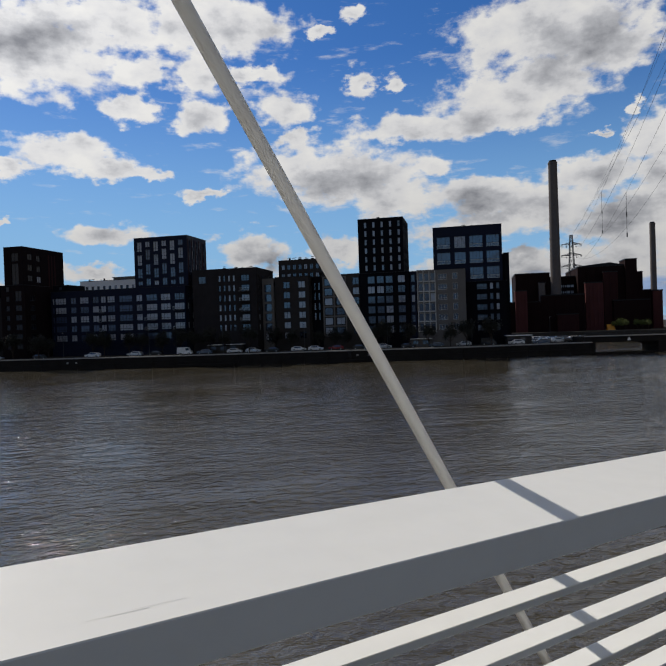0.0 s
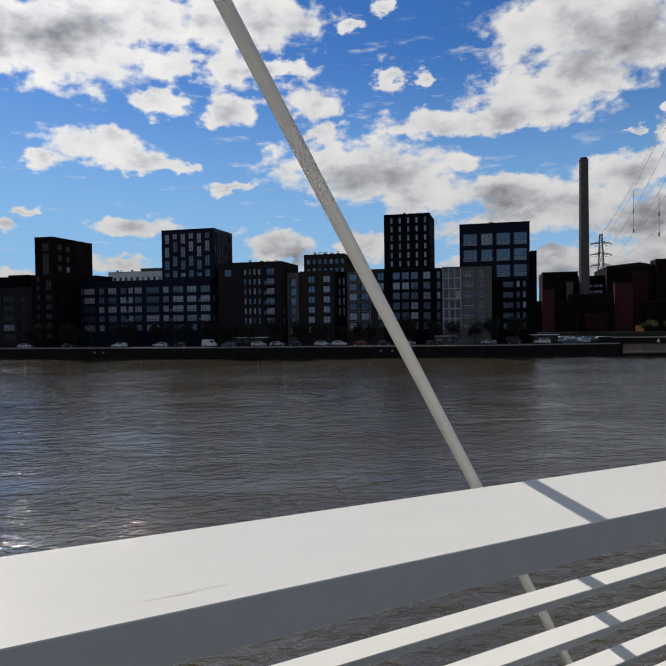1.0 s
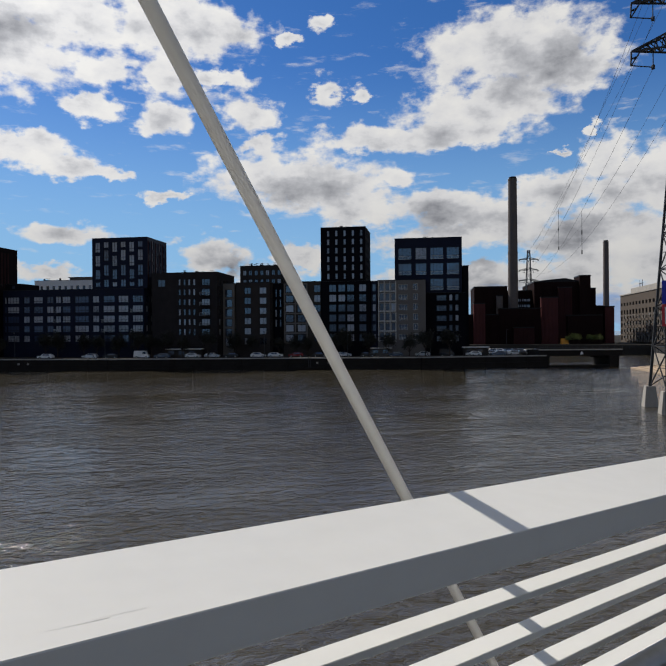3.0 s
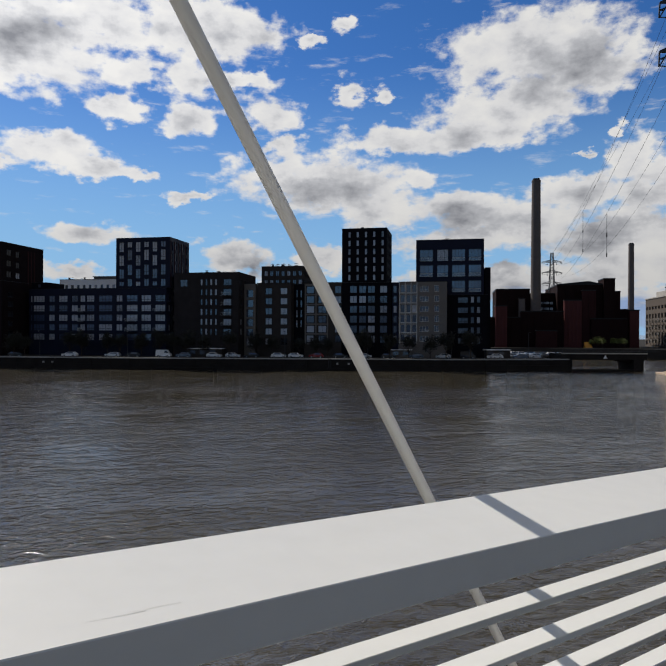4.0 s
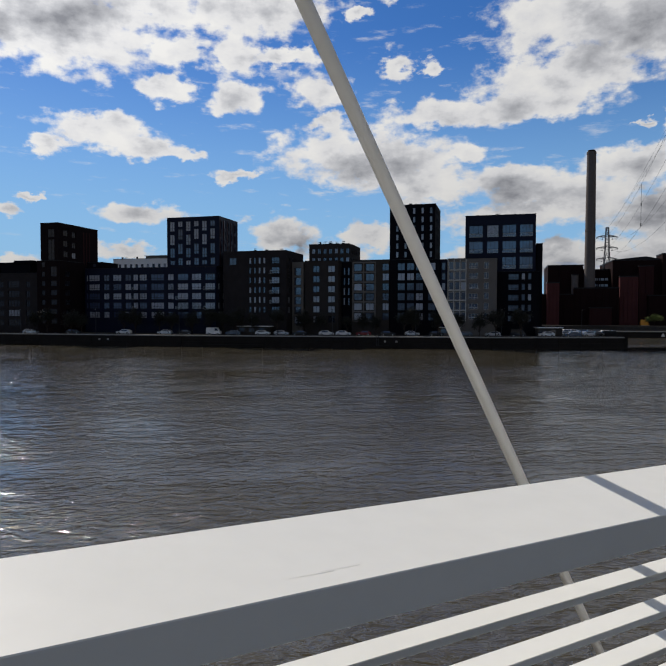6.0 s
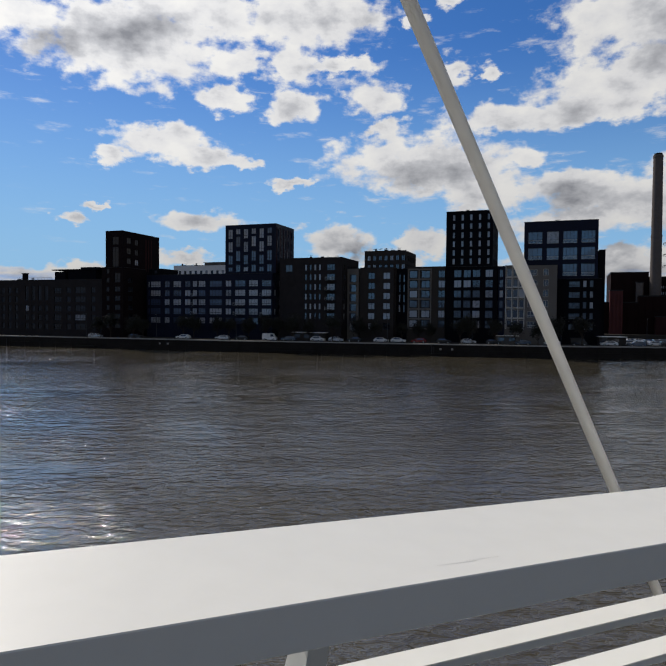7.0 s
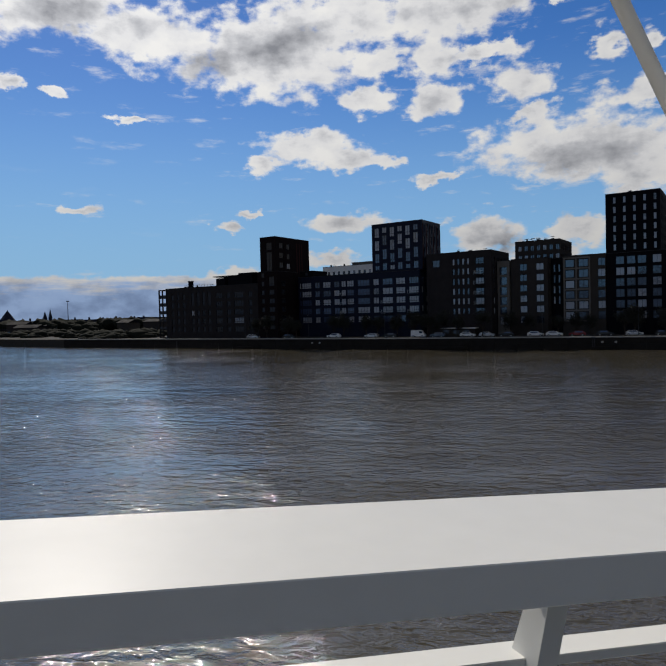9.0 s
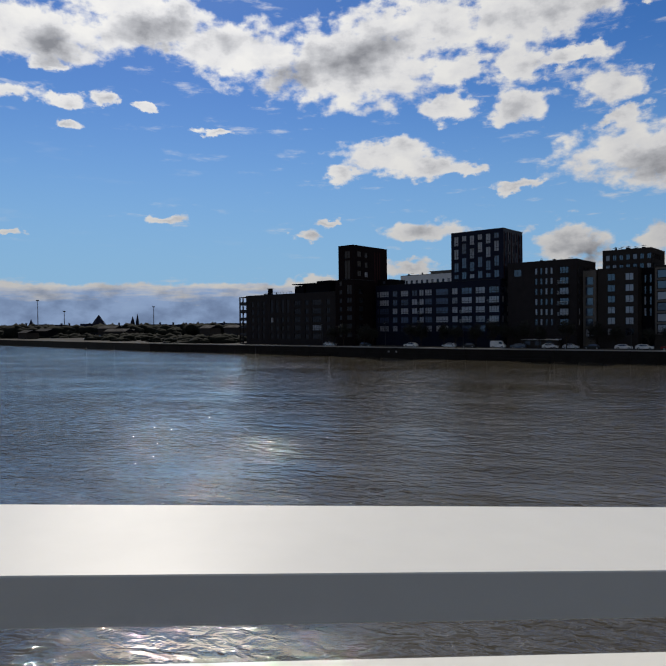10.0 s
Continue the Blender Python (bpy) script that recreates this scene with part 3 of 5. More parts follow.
for k in range(1, 6):
    bm = bmesh.new()
    box(bm, -LOG + 0.43, -0.01, 0.1, 0.16, 3.1 * k + 0.33, 3.1 * k + 1.3)
    part("loggia_balustrade", bm, GLASS_DARK, e_block)
roof_bits(e_block, 26, 14, E_H, 3, 4)
bm = bmesh.new()
box(bm, 9.6, 11.0, 3, 4.4, E_H - 0.3, E_H + 2.6), box(bm, 9.4, 11.2, 2.8, 4.6, E_H + 2.604, E_H + 2.8)
part("chimney", bm, BLACK_BRICK, e_block)
bm = bmesh.new()
box(bm, 23.4, 28.0, 4.0, 12, E_H - 0.3, E_H + 3.1), box(bm, 29.4, 41.2, 4.0, 12, E_H - 0.3, E_H + 3.6)
box(bm, 22.3, 41.8, 3.6, 12.4, E_H + 3.604, E_H + 3.9)
box(bm, 33.8, 41.2, 5.0, 11, E_H + 3.904, E_H + 4.6)
part("penthouse", bm, BLACK_BRICK, e_block)
bm = bmesh.new()
for i in range(8):
    beam(bm, (12.3 + i * 1.5, 3.0, E_H - 0.1), (12.3 + i * 1.5, 3.0, E_H + 1.1), 0.07)
box(bm, 12.2, 23.0, 2.96, 3.04, E_H + 1.1, E_H + 1.16)
part("terrace_rail", bm, GALV, e_block)

# slim tower beside it
side = [(2.4, 4.8, floors(24.4, 3, 3.4, 1.9), 2), (6.6, 8.6, floors(24.2, 3, 3.4, 1.9), 2)]
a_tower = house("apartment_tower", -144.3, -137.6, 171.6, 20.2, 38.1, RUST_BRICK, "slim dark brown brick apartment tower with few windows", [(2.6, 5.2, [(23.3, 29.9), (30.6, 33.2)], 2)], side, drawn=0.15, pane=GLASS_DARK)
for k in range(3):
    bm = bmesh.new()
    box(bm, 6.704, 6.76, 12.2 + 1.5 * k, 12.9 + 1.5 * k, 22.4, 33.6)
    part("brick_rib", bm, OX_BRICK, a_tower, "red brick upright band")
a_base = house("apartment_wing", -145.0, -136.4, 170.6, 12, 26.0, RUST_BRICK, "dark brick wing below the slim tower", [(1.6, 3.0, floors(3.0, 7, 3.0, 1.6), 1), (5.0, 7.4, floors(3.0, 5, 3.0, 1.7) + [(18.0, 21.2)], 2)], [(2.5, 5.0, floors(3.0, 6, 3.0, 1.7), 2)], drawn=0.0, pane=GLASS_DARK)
house("rooftop_storey", -134.4, -128.7, 181.4, 9, 26.1, BLACK_BRICK, "dark set-back roof storey beside the slim tower", [(2.2, 3.4, [(0.4, 1.5)], 1)], z0=24.2)

# broad block with a grid of windows and the second tower on it
U = lambda q: (q - 135) / 315 * 47.4
rows5 = floors(4.75, 5, 3.02, 2.05)
cols = [(U(a), U(b), rows5, m) for a, b, m in ((145, 172, 4), (182, 196, 2), (205, 226, 3), (235, 250, 2), (255, 267, 2), (270, 288, 3), (298, 329, 4), (338, 352, 2), (361, 386, 3), (394, 416, 3), (425, 451, 4))]
cols.insert(0, (0.5, 1.2, rows5, 1))
cols[-1] = (cols[-1][0], 47.0, rows5, 4)
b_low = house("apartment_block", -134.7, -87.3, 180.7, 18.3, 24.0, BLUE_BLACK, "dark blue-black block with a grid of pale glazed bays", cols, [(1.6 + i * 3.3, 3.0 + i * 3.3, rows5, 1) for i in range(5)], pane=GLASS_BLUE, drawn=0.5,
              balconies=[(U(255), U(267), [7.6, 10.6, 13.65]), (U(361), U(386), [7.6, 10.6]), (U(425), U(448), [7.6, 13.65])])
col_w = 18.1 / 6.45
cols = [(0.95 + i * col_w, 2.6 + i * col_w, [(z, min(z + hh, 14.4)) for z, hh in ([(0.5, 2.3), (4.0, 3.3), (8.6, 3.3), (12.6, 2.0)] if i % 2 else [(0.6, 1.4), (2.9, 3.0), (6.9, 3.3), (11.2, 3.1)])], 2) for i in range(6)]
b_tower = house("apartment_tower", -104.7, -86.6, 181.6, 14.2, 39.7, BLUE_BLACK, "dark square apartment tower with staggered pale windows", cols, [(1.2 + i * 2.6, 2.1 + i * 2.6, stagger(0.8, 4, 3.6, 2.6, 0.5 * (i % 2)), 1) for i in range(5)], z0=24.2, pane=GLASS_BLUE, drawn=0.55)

for k in range(6):
    bm = bmesh.new()
    box(bm, 18.104, 18.18, 0.5 + 2.6 * k, 0.95 + 2.6 * k, 0.4, 14.6)
    part("brick_rib", bm, OX_BRICK, b_tower, "red-brown upright band between the windows")

# pale house seen over its roof
pale = house("apartment_block", -157.5, -131.0, 230, 14, 31.4, PALE, "pale grey rendered block behind the waterfront", [(2.5 + i * 2.6, 3.7 + i * 2.6, [(21, 22.6), (24.4, 26.2)], 2) for i in range(9)], group="blocks behind")

roof_bits(pale, 25, 12, 31.4 - 3.05, 8, 6)
bm = bmesh.new()
box(bm, 14.0, 25.6, 2.0, 11, 31.4 - 3.05, 31.4 - 1.9), box(bm, 13.6, 26.0, 1.6, 11.4, 31.404 - 1.9, 31.4 - 1.65)
part("penthouse", bm, BEIGE, pale)
# dark brown gabled block with slit windows
rows6 = floors(6.6, 6, 3.02, 1.9)
cols = [(2.0, 4.4, [(21.4, 23.6)], 2)] + [(8.6 + i * 1.55, 9.35 + i * 1.55, rows6, 1) for i in range(4)] + [(16.0, 18.6, rows6, 3)]
g_blk = house("apartment_block", -85.4, -64.5, 182, 16.6, 28.6, BROWN_BRICK, "dark brown brick block with slit windows and balconies", cols, [(2 + i * 3.4, 3.4 + i * 3.4, rows6, 1) for i in range(4)], balconies=[(15.8, 18.8, [9.4, 12.4, 15.5, 18.5])])
roof_bits(g_blk, 20, 14, 28.6 - 3.05, 5, 4)
house("stair_tower", -64.2, -60.6, 186.4, 10, 25.4, BEIGE, "pale framed stack of dark loggias between two blocks", [(0.7, 2.9, floors(3.2, 6, 3.0, 2.3), 1)])

# umber block with a set-back crown
rows_f = floors(3.6, 6, 3.1, 2.0)
cols = [(2.6, 4.7, rows_f, 2), (7.4, 9.6, rows_f, 2)]
f_blk = house("apartment_block", -60.2, -49.5, 187, 16, 25.6, UMBER_BRICK, "umber brick block with tall paired windows", cols, [(1.8, 2.6, rows_f, 1), (4.4, 5.2, rows_f, 1), (7.0, 7.8, rows_f, 1)])
f_top = house("rooftop_storey", -60.4, -47.2, 192, 15, 31.2, UMBER_BRICK, "set-back brick top storeys with small windows", [(0.9 + i * 1.85, 2.0 + i * 1.85, [(22.6, 24.0), (25.2, 26.8)], 2) for i in range(7)], [(1.4 + i * 2.4, 2.6 + i * 2.4, [(22.6, 24.0), (25.2, 26.8)], 1) for i in range(5)])
roof_bits(f_top, 13, 12, 31.2 - 3.05, 7, 11)
house("stair_tower", -49.3, -46.2, 190.5, 9, 25.4, BLACK_BRICK, "narrow black brick stair bay with bright slit windows", [(0.5, 1.1, floors(9, 4, 3.1, 2.3), 1), (1.9, 2.5, floors(9, 4, 3.1, 2.3), 1)])

# grey block with large framed openings
rows_g = floors(4.4, 6, 3.02, 2.2)
cols = [(0.7, 3.2, rows_g, 1), (4.4, 7.0, rows_g, 2), (9.6, 11.6, rows_g, 2)]
grey = house("apartment_block", -46.0, -34.3, 190, 14, 25.8, GREY_BRICK, "grey-brown brick block with pale floor bands", cols)
for s in (0.25, 3.55, 7.2):
    bm = bmesh.new()
    box(bm, s, s + 0.4, -0.16, -0.003, 4.0, 22.3)
    part("pale_upright", bm, BEIGE, grey, "pale plaster upright between the windows")
for k in range(7):
    for s0, s1 in ((0.652, 3.548), (3.952, 7.198)):
        bm = bmesh.new()
        box(bm, s0, s1, -0.14, -0.003, 3.95 + 3.02 * k - 0.2, 3.95 + 3.02 * k + 0.25)
        part("floor_band", bm, BEIGE, grey, "pale plaster floor band")

# black block with the window tower above it
cols = [(2.4, 4.6, rows_g, 2), (5.2, 7.4, rows_g, 2), (7.9, 10.1, rows_g, 2), (11.6, 13.8, rows_g, 2)]
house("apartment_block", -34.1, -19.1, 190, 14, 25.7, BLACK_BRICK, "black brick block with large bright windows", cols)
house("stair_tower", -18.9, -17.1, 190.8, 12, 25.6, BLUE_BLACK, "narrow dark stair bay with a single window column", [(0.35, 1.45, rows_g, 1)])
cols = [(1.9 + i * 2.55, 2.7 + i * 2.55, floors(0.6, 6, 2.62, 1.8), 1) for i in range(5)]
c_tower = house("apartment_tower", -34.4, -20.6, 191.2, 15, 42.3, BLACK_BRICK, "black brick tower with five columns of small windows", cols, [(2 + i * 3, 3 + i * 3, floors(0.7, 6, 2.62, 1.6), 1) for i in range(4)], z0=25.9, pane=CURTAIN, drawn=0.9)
roof_bits(c_tower, 13, 13, 42.3 - 25.9, 2, 4)

# beige block with pale framed loggias
rows_b = floors(4.6, 6, 3.0, 2.3)
cols = [(0.5 + i * 1.75, 1.85 + i * 1.75, rows_b, 1) for i in range(3)] + [(6.3, 8.9, floors(4.8, 6, 3.0, 1.7), 3), (10.6, 12.0, floors(4.8, 6, 3.0, 1.9), 2)]
beige = house("apartment_block", -16.9, -2.6, 191, 11, 25.8, BEIGE, "beige plastered block with a pale grid of loggias", cols, [(2, 4, rows_b, 2), (6, 8, rows_b, 2)], frame_mat=FRAME_PALE, drawn=0.1)
for k in range(4):
    bm = bmesh.new()
    box(bm, 0.1 + 1.75 * k, 0.32 + 1.75 * k, -0.22, 0.003, 4.2, 22.6)
    part("loggia_frame", bm, LOGGIA, beige, "pale upright of the loggia grid")
for k in range(6):
    for j in range(3):
        bm = bmesh.new()
        box(bm, 0.322 + 1.75 * j, 1.848 + 1.75 * j, -0.2, 0.003, 4.3 + 3.0 * k, 4.56 + 3.0 * k)
        part("loggia_sill", bm, LOGGIA, beige, "pale floor band of the loggia grid")

# blue glazed tower on a black base
cols = [(1.1, 5.2, [(5.6, 9.2), (10.4, 14.0)], 3), (6.4, 9.8, [(5.6, 9.2), (10.4, 14.0)], 3), (10.9, 14.9, [(0.8, 4.4), (5.6, 9.2), (10.4, 14.0)], 4), (15.9, 19.7, [(0.8, 4.4), (5.6, 9.2), (10.4, 14.0)], 4)]
d_tower = house("apartment_tower", -12.1, 8.4, 197, 14, 39.1, BLUE_BLACK, "dark blue glazed tower with two-storey window bays", cols, [(2, 5, [(0.8, 4.4), (5.6, 9.2)], 2)], z0=22.2, pane=GLASS_BLUE, drawn=0.1)
roof_bits(d_tower, 20, 12, 39.1 - 22.2, 11, 4)
for s0, s1, zs_ in ((1.1, 5.2, (5.6, 10.4)), (6.4, 9.8, (5.6, 10.4)), (10.9, 14.9, (0.8, 5.6, 10.4)), (15.9, 19.7, (0.8, 5.6, 10.4))):
    for z in zs_:
        bm = bmesh.new()
        box(bm, s0 + 0.1, s1 - 0.1, -0.12, -0.06, z + 0.05, z + 0.12), box(bm, s0 + 0.1, s1 - 0.1, -0.12, -0.06, z + 0.98, z + 1.06)
        for i in range(13):
            q = s0 + 0.1 + (s1 - s0 - 0.26) * i / 12
            box(bm, q, q + 0.06, -0.11, -0.07, z + 0.121, z + 0.979)
        part("balustrade", bm, GALV, d_tower, "thin grey steel bay balustrade")
cols = [(3.2, 6.2, floors(4.2, 5, 3.1, 1.7), 3), (7.0, 8.0, floors(4.2, 5, 3.1, 1.9), 1), (8.8, 9.8, floors(4.2, 5, 3.1, 1.9), 1)]
house("apartment_block", -2.55, 9.4, 195, 14, 22.0, BLACK_BRICK, "black brick base block with lit shop windows", cols)
house("apartment_wing", 8.7, 10.4, 198, 12, 30.4, BLACK_BRICK, "narrow dark stair wing at the tower's corner", [])

# ---- power station ----
def plain_block(name, u0, u1, d, depth, top, mat, label, ribs=0.0, ledge=True, z0=QUAY_Z - 0.25):
    x, y = plan(u0, d)
    ob = root(name, pose(x, y, z0, 0, 0, -N), label, "industrial building", "power station")
    w, h = u1 - u0, top - z0
    bm = bmesh.new()
    box(bm, 0, w, 0, depth, 0, h)
    part("wall", bm, mat, ob)
    bm = bmesh.new()
    box(bm, -0.15, w + 0.15, -0.15, depth + 0.15, h + 0.004, h + 0.5)
    part("roof", bm, FRAME_M, ob)
    if ribs:
        n = int(w / ribs)
        for i in range(n + 1):
            bm = bmesh.new()
            s = (w - 0.6) * i / max(1, n)
            box(bm, s, s + 0.6, -0.35, -0.004, 0, h - 1.2)
            part("pilaster", bm, mat, ob)
    return ob


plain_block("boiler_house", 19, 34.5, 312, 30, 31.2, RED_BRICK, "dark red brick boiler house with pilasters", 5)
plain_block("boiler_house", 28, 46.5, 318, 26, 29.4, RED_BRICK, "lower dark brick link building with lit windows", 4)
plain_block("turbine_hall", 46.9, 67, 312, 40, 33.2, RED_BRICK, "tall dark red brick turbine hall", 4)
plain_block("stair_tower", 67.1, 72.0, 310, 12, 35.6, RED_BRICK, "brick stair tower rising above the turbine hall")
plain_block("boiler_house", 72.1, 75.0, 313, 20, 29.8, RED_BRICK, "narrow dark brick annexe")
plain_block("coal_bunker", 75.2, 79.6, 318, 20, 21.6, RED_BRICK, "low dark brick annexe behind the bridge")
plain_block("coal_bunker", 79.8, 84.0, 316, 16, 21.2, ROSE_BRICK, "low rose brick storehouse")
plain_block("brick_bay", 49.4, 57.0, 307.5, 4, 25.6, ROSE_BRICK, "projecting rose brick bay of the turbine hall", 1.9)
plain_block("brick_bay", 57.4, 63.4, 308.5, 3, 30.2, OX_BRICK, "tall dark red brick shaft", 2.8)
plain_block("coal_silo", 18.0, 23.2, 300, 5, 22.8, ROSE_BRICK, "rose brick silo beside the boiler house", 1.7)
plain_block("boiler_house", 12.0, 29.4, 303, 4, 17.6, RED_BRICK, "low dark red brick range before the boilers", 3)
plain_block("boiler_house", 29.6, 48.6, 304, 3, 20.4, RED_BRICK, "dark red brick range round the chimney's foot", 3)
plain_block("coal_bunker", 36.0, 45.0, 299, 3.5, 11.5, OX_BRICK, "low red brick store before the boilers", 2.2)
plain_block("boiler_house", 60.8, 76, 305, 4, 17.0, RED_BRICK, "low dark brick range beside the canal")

def silo(u, d, r, top, label):
    x, y = plan(u, d)
    ob = root("coal_silo", pose(x, y, QUAY_Z - 0.25), label, "silo", "power station")
    bm = bmesh.new()
    beam(bm, (0, 0, 0), (0, 0, top), 2 * r, 2 * r, 24)
    part("drum", bm, CHIMNEY_M, ob)
    bm = bmesh.new()
    beam(bm, (0, 0, top + 0.004), (0, 0, top + 0.5), 2 * r + 0.4, 2 * r + 0.4, 24)
    part("lid", bm, FRAME_M, ob)


silo(30.6, 309.0, 1.5, 23.5, "round grey concrete silo before the boiler house")
hall = bpy.data.objects["turbine_hall"]
bm = bmesh.new()
prism(bm, [(-0.1, 0.0), (20.2, 0.0), (14.0, 1.3)], 0.2, 39.8)
for v in bm.verts:
    v.co = (v.co.y, v.co.x, v.co.z + 33.2 - QUAY_Z + 0.76)
part("gable", bm, FRAME_M, hall)
link = bpy.data.objects["boiler_house.001"]
for i in range(5):
    for z in (18.6, 21.4):
        fm, pm = window_mesh(1.5, 1.3, 2, CURTAIN, FRAME_M)
        wob = new("window", fm)
        wob.parent = link
        wob.matrix_local = pose(9.5 + i * 1.75, -0.1, z)
        pob = new("pane", pm)
        pob.parent = wob


def chimney(az, r, r_low, r_top, z_low, top, label):
    a = radians(az)
    ob = root("chimney", pose(r * math.sin(a), r * math.cos(a), 3.0), label, "chimney", "power station")
    bm = bmesh.new()
    beam(bm, (0, 0, 0), (0, 0, top - 3), 2 * r_low, 2 * r_top, 28)
    part("shaft", bm, CHIMNEY_M, ob, smooth=False)
    for z in (top - 3.9, (top - 3) * 0.55):
        bm = bmesh.new()
        k = r_low + (r_top - r_low) * z / (top - 3) + 0.12
        beam(bm, (0, 0, z), (0, 0, z + 0.8), 2 * k, 2 * k, 28)
        part("collar", bm, CHIMNEY_M, ob, "concrete ring")
    bm = bmesh.new()
    beam(bm, (0, 0, 0.0), (0, 0, z_low), 2 * r_low + 1.0, 2 * r_low + 0.7, 20)
    part("plinth", bm, CHIMNEY_M, ob)
    bm = bmesh.new()
    beam(bm, (0, 0, top - 3.02), (0, 0, top - 2.2), 1.7 * r_top, 1.7 * r_top, 20)
    part("flue", bm, FRAME_M, ob, "blackened flue mouth")
    bm = bmesh.new()
    for i in range(40):
        z = 20 + (top - 26) * i / 40
        q = r_low + (r_top - r_low) * z / (top - 3) + 0.12
        box(bm, -0.25, 0.25, -q - 0.1, -q, z, z + 0.06)
    part("ladder", bm, STEEL_DARK, ob)
    return ob


chimney(53.8, 311.8, 2.5, 1.95, 16.5, 82.3, "tall tapering grey concrete power station chimney")
chimney(61.27, 450, 1.95, 1.65, 14, 68.0, "slender distant grey concrete chimney")


# ---- lattice pylons ----
def lattice(ob, z0, z1, h0, h1, panels, leg, brace, cx=0.0, cy=0.0):
    """Four tapering legs with crossed braces, as parts of ob."""
    corner = [(1, 1), (1, -1), (-1, -1), (-1, 1)]
    at = lambda k, z: (cx + corner[k % 4][0] * (h0 + (h1 - h0) * (z - z0) / (z1 - z0)), cy + corner[k % 4][1] * (h0 + (h1 - h0) * (z - z0) / (z1 - z0)), z)
    zs = [z0 + (z1 - z0) * (1 - (1 - i / panels) ** 1.35) for i in range(panels + 1)]
    for k in range(4):
        bm = bmesh.new()
        beam(bm, at(k, z0), at(k, z1), leg, leg * 0.7)
        part("leg", bm, STEEL_DARK, ob)
        bm = bmesh.new()
        for a, b in zip(zs[:-1], zs[1:]):
            beam(bm, at(k, a), at(k + 1, b), brace), beam(bm, at(k + 1, a), at(k, b), brace)
            beam(bm, at(k, b), at(k + 1, b), brace)
            m = (a + b) / 2
            beam(bm, at(k, m), [(p + q) / 2 for p, q in zip(at(k, m), at(k + 1, m))], brace * 0.7)
        part("bracing", bm, STEEL_DARK, ob, kind="stuff")


def cross_arm(ob, z, reach, root_w, rise, thick, drop):
    for s in (-1, 1):
        bm = bmesh.new()
        tip = (0, s * reach, z)
        lo = [(root_w, s * root_w, z - 0.2), (-root_w, s * root_w, z - 0.2)]
        hi = [(root_w * 0.8, s * root_w * 0.8, z + rise), (-root_w * 0.8, s * root_w * 0.8, z + rise)]
        for p in lo + hi:
            beam(bm, p, tip, thick)
        n = 6
        for i in range(n):
            f, g = i / n, (i + 1) / n
            mixp = lambda p, k: tuple(p[j] + (tip[j] - p[j]) * k for j in range(3))
            for p, q in ((lo[0], hi[0]), (lo[1], hi[1]), (lo[0], lo[1]), (hi[0], hi[1])):
                beam(bm, mixp(p, f), mixp(q, g), thick * 0.6)
                beam(bm, mixp(q, f), mixp(p, f), thick * 0.55)
        # hanging frame at the tip
        for dx in (-0.35, 0.35):
            beam(bm, (dx * 0.4, s * reach, z), (0, s * (reach + 0.1), z - drop), thick * 0.8)
            beam(bm, (dx, s * (reach - 1.1), z), (0, s * (reach + 0.05), z - drop), thick * 0.7)
            beam(bm, (dx, s * (reach - 0.6), z - drop * 0.45), (0, s * (reach + 0.05), z - drop * 0.5), thick * 0.6)
        arm = part("cross_arm", bm, STEEL_DARK, ob)
        bm = bmesh.new()
        ins = (0, s * (reach - 2.6), z - drop - 0.4)
        beam(bm, (0, s * reach, z - drop + 0.05), ins, thick * 0.55)
        beam(bm, (0, s * (reach - 2.6), z), ins, thick * 0.55)
        beam(bm, (0, s * (reach - 2.6), z - drop - 0.65), (0, s * (reach - 2.6), z - drop - 0.15), 0.42, 0.42, 8)
        part("insulator", bm, STEEL_DARK, arm)


PYLON = (86.3, 35.8)
WIRE_TURN = 39.5
pylon = root("power_pylon", pose(PYLON[0], PYLON[1], 0, 0, 0, WIRE_TURN), "dark lattice steel power pylon standing in the water", "pylon", "power pylons")
for sx in (1, -1):
    for sy in (1, -1):
        bm = bmesh.new()
        beam(bm, (sx * 4.0, sy * 4.0, -1.0), (sx * 4.0, sy * 4.0, 2.8), 2.0, 1.2)
        part("concrete_foot", bm, CONCRETE, pylon, "tapered concrete footing")
lattice(pylon, 2.8, 40, 4.0, 1.55, 9, 0.34, 0.13)
lattice(pylon, 40, 64, 1.55, 0.7, 9, 0.28, 0.1)
for z in (46.9, 51.6 + 1.6, 59.0):
    cross_arm(pylon, z, 7.0, 1.3 - (z - 46) * 0.03, 2.5, 0.2, 1.9)
far_p = root("power_pylon", pose(340 * math.sin(radians(55.11)), 340 * math.cos(radians(55.11)), 3.0, 0, 0, WIRE_TURN + 8), "distant lattice power pylon behind the power station", "pylon", "power pylons")
lattice(far_p, 0, 48.4, 2.4, 0.6, 12, 0.3, 0.13)
for z in (33.0, 38.4, 43.8):
    cross_arm(far_p, z, 4.9, 0.8, 1.0, 0.15, 0.8)

# wires between the pylons
cw, sw = math.cos(radians(WIRE_TURN)), math.sin(radians(WIRE_TURN))


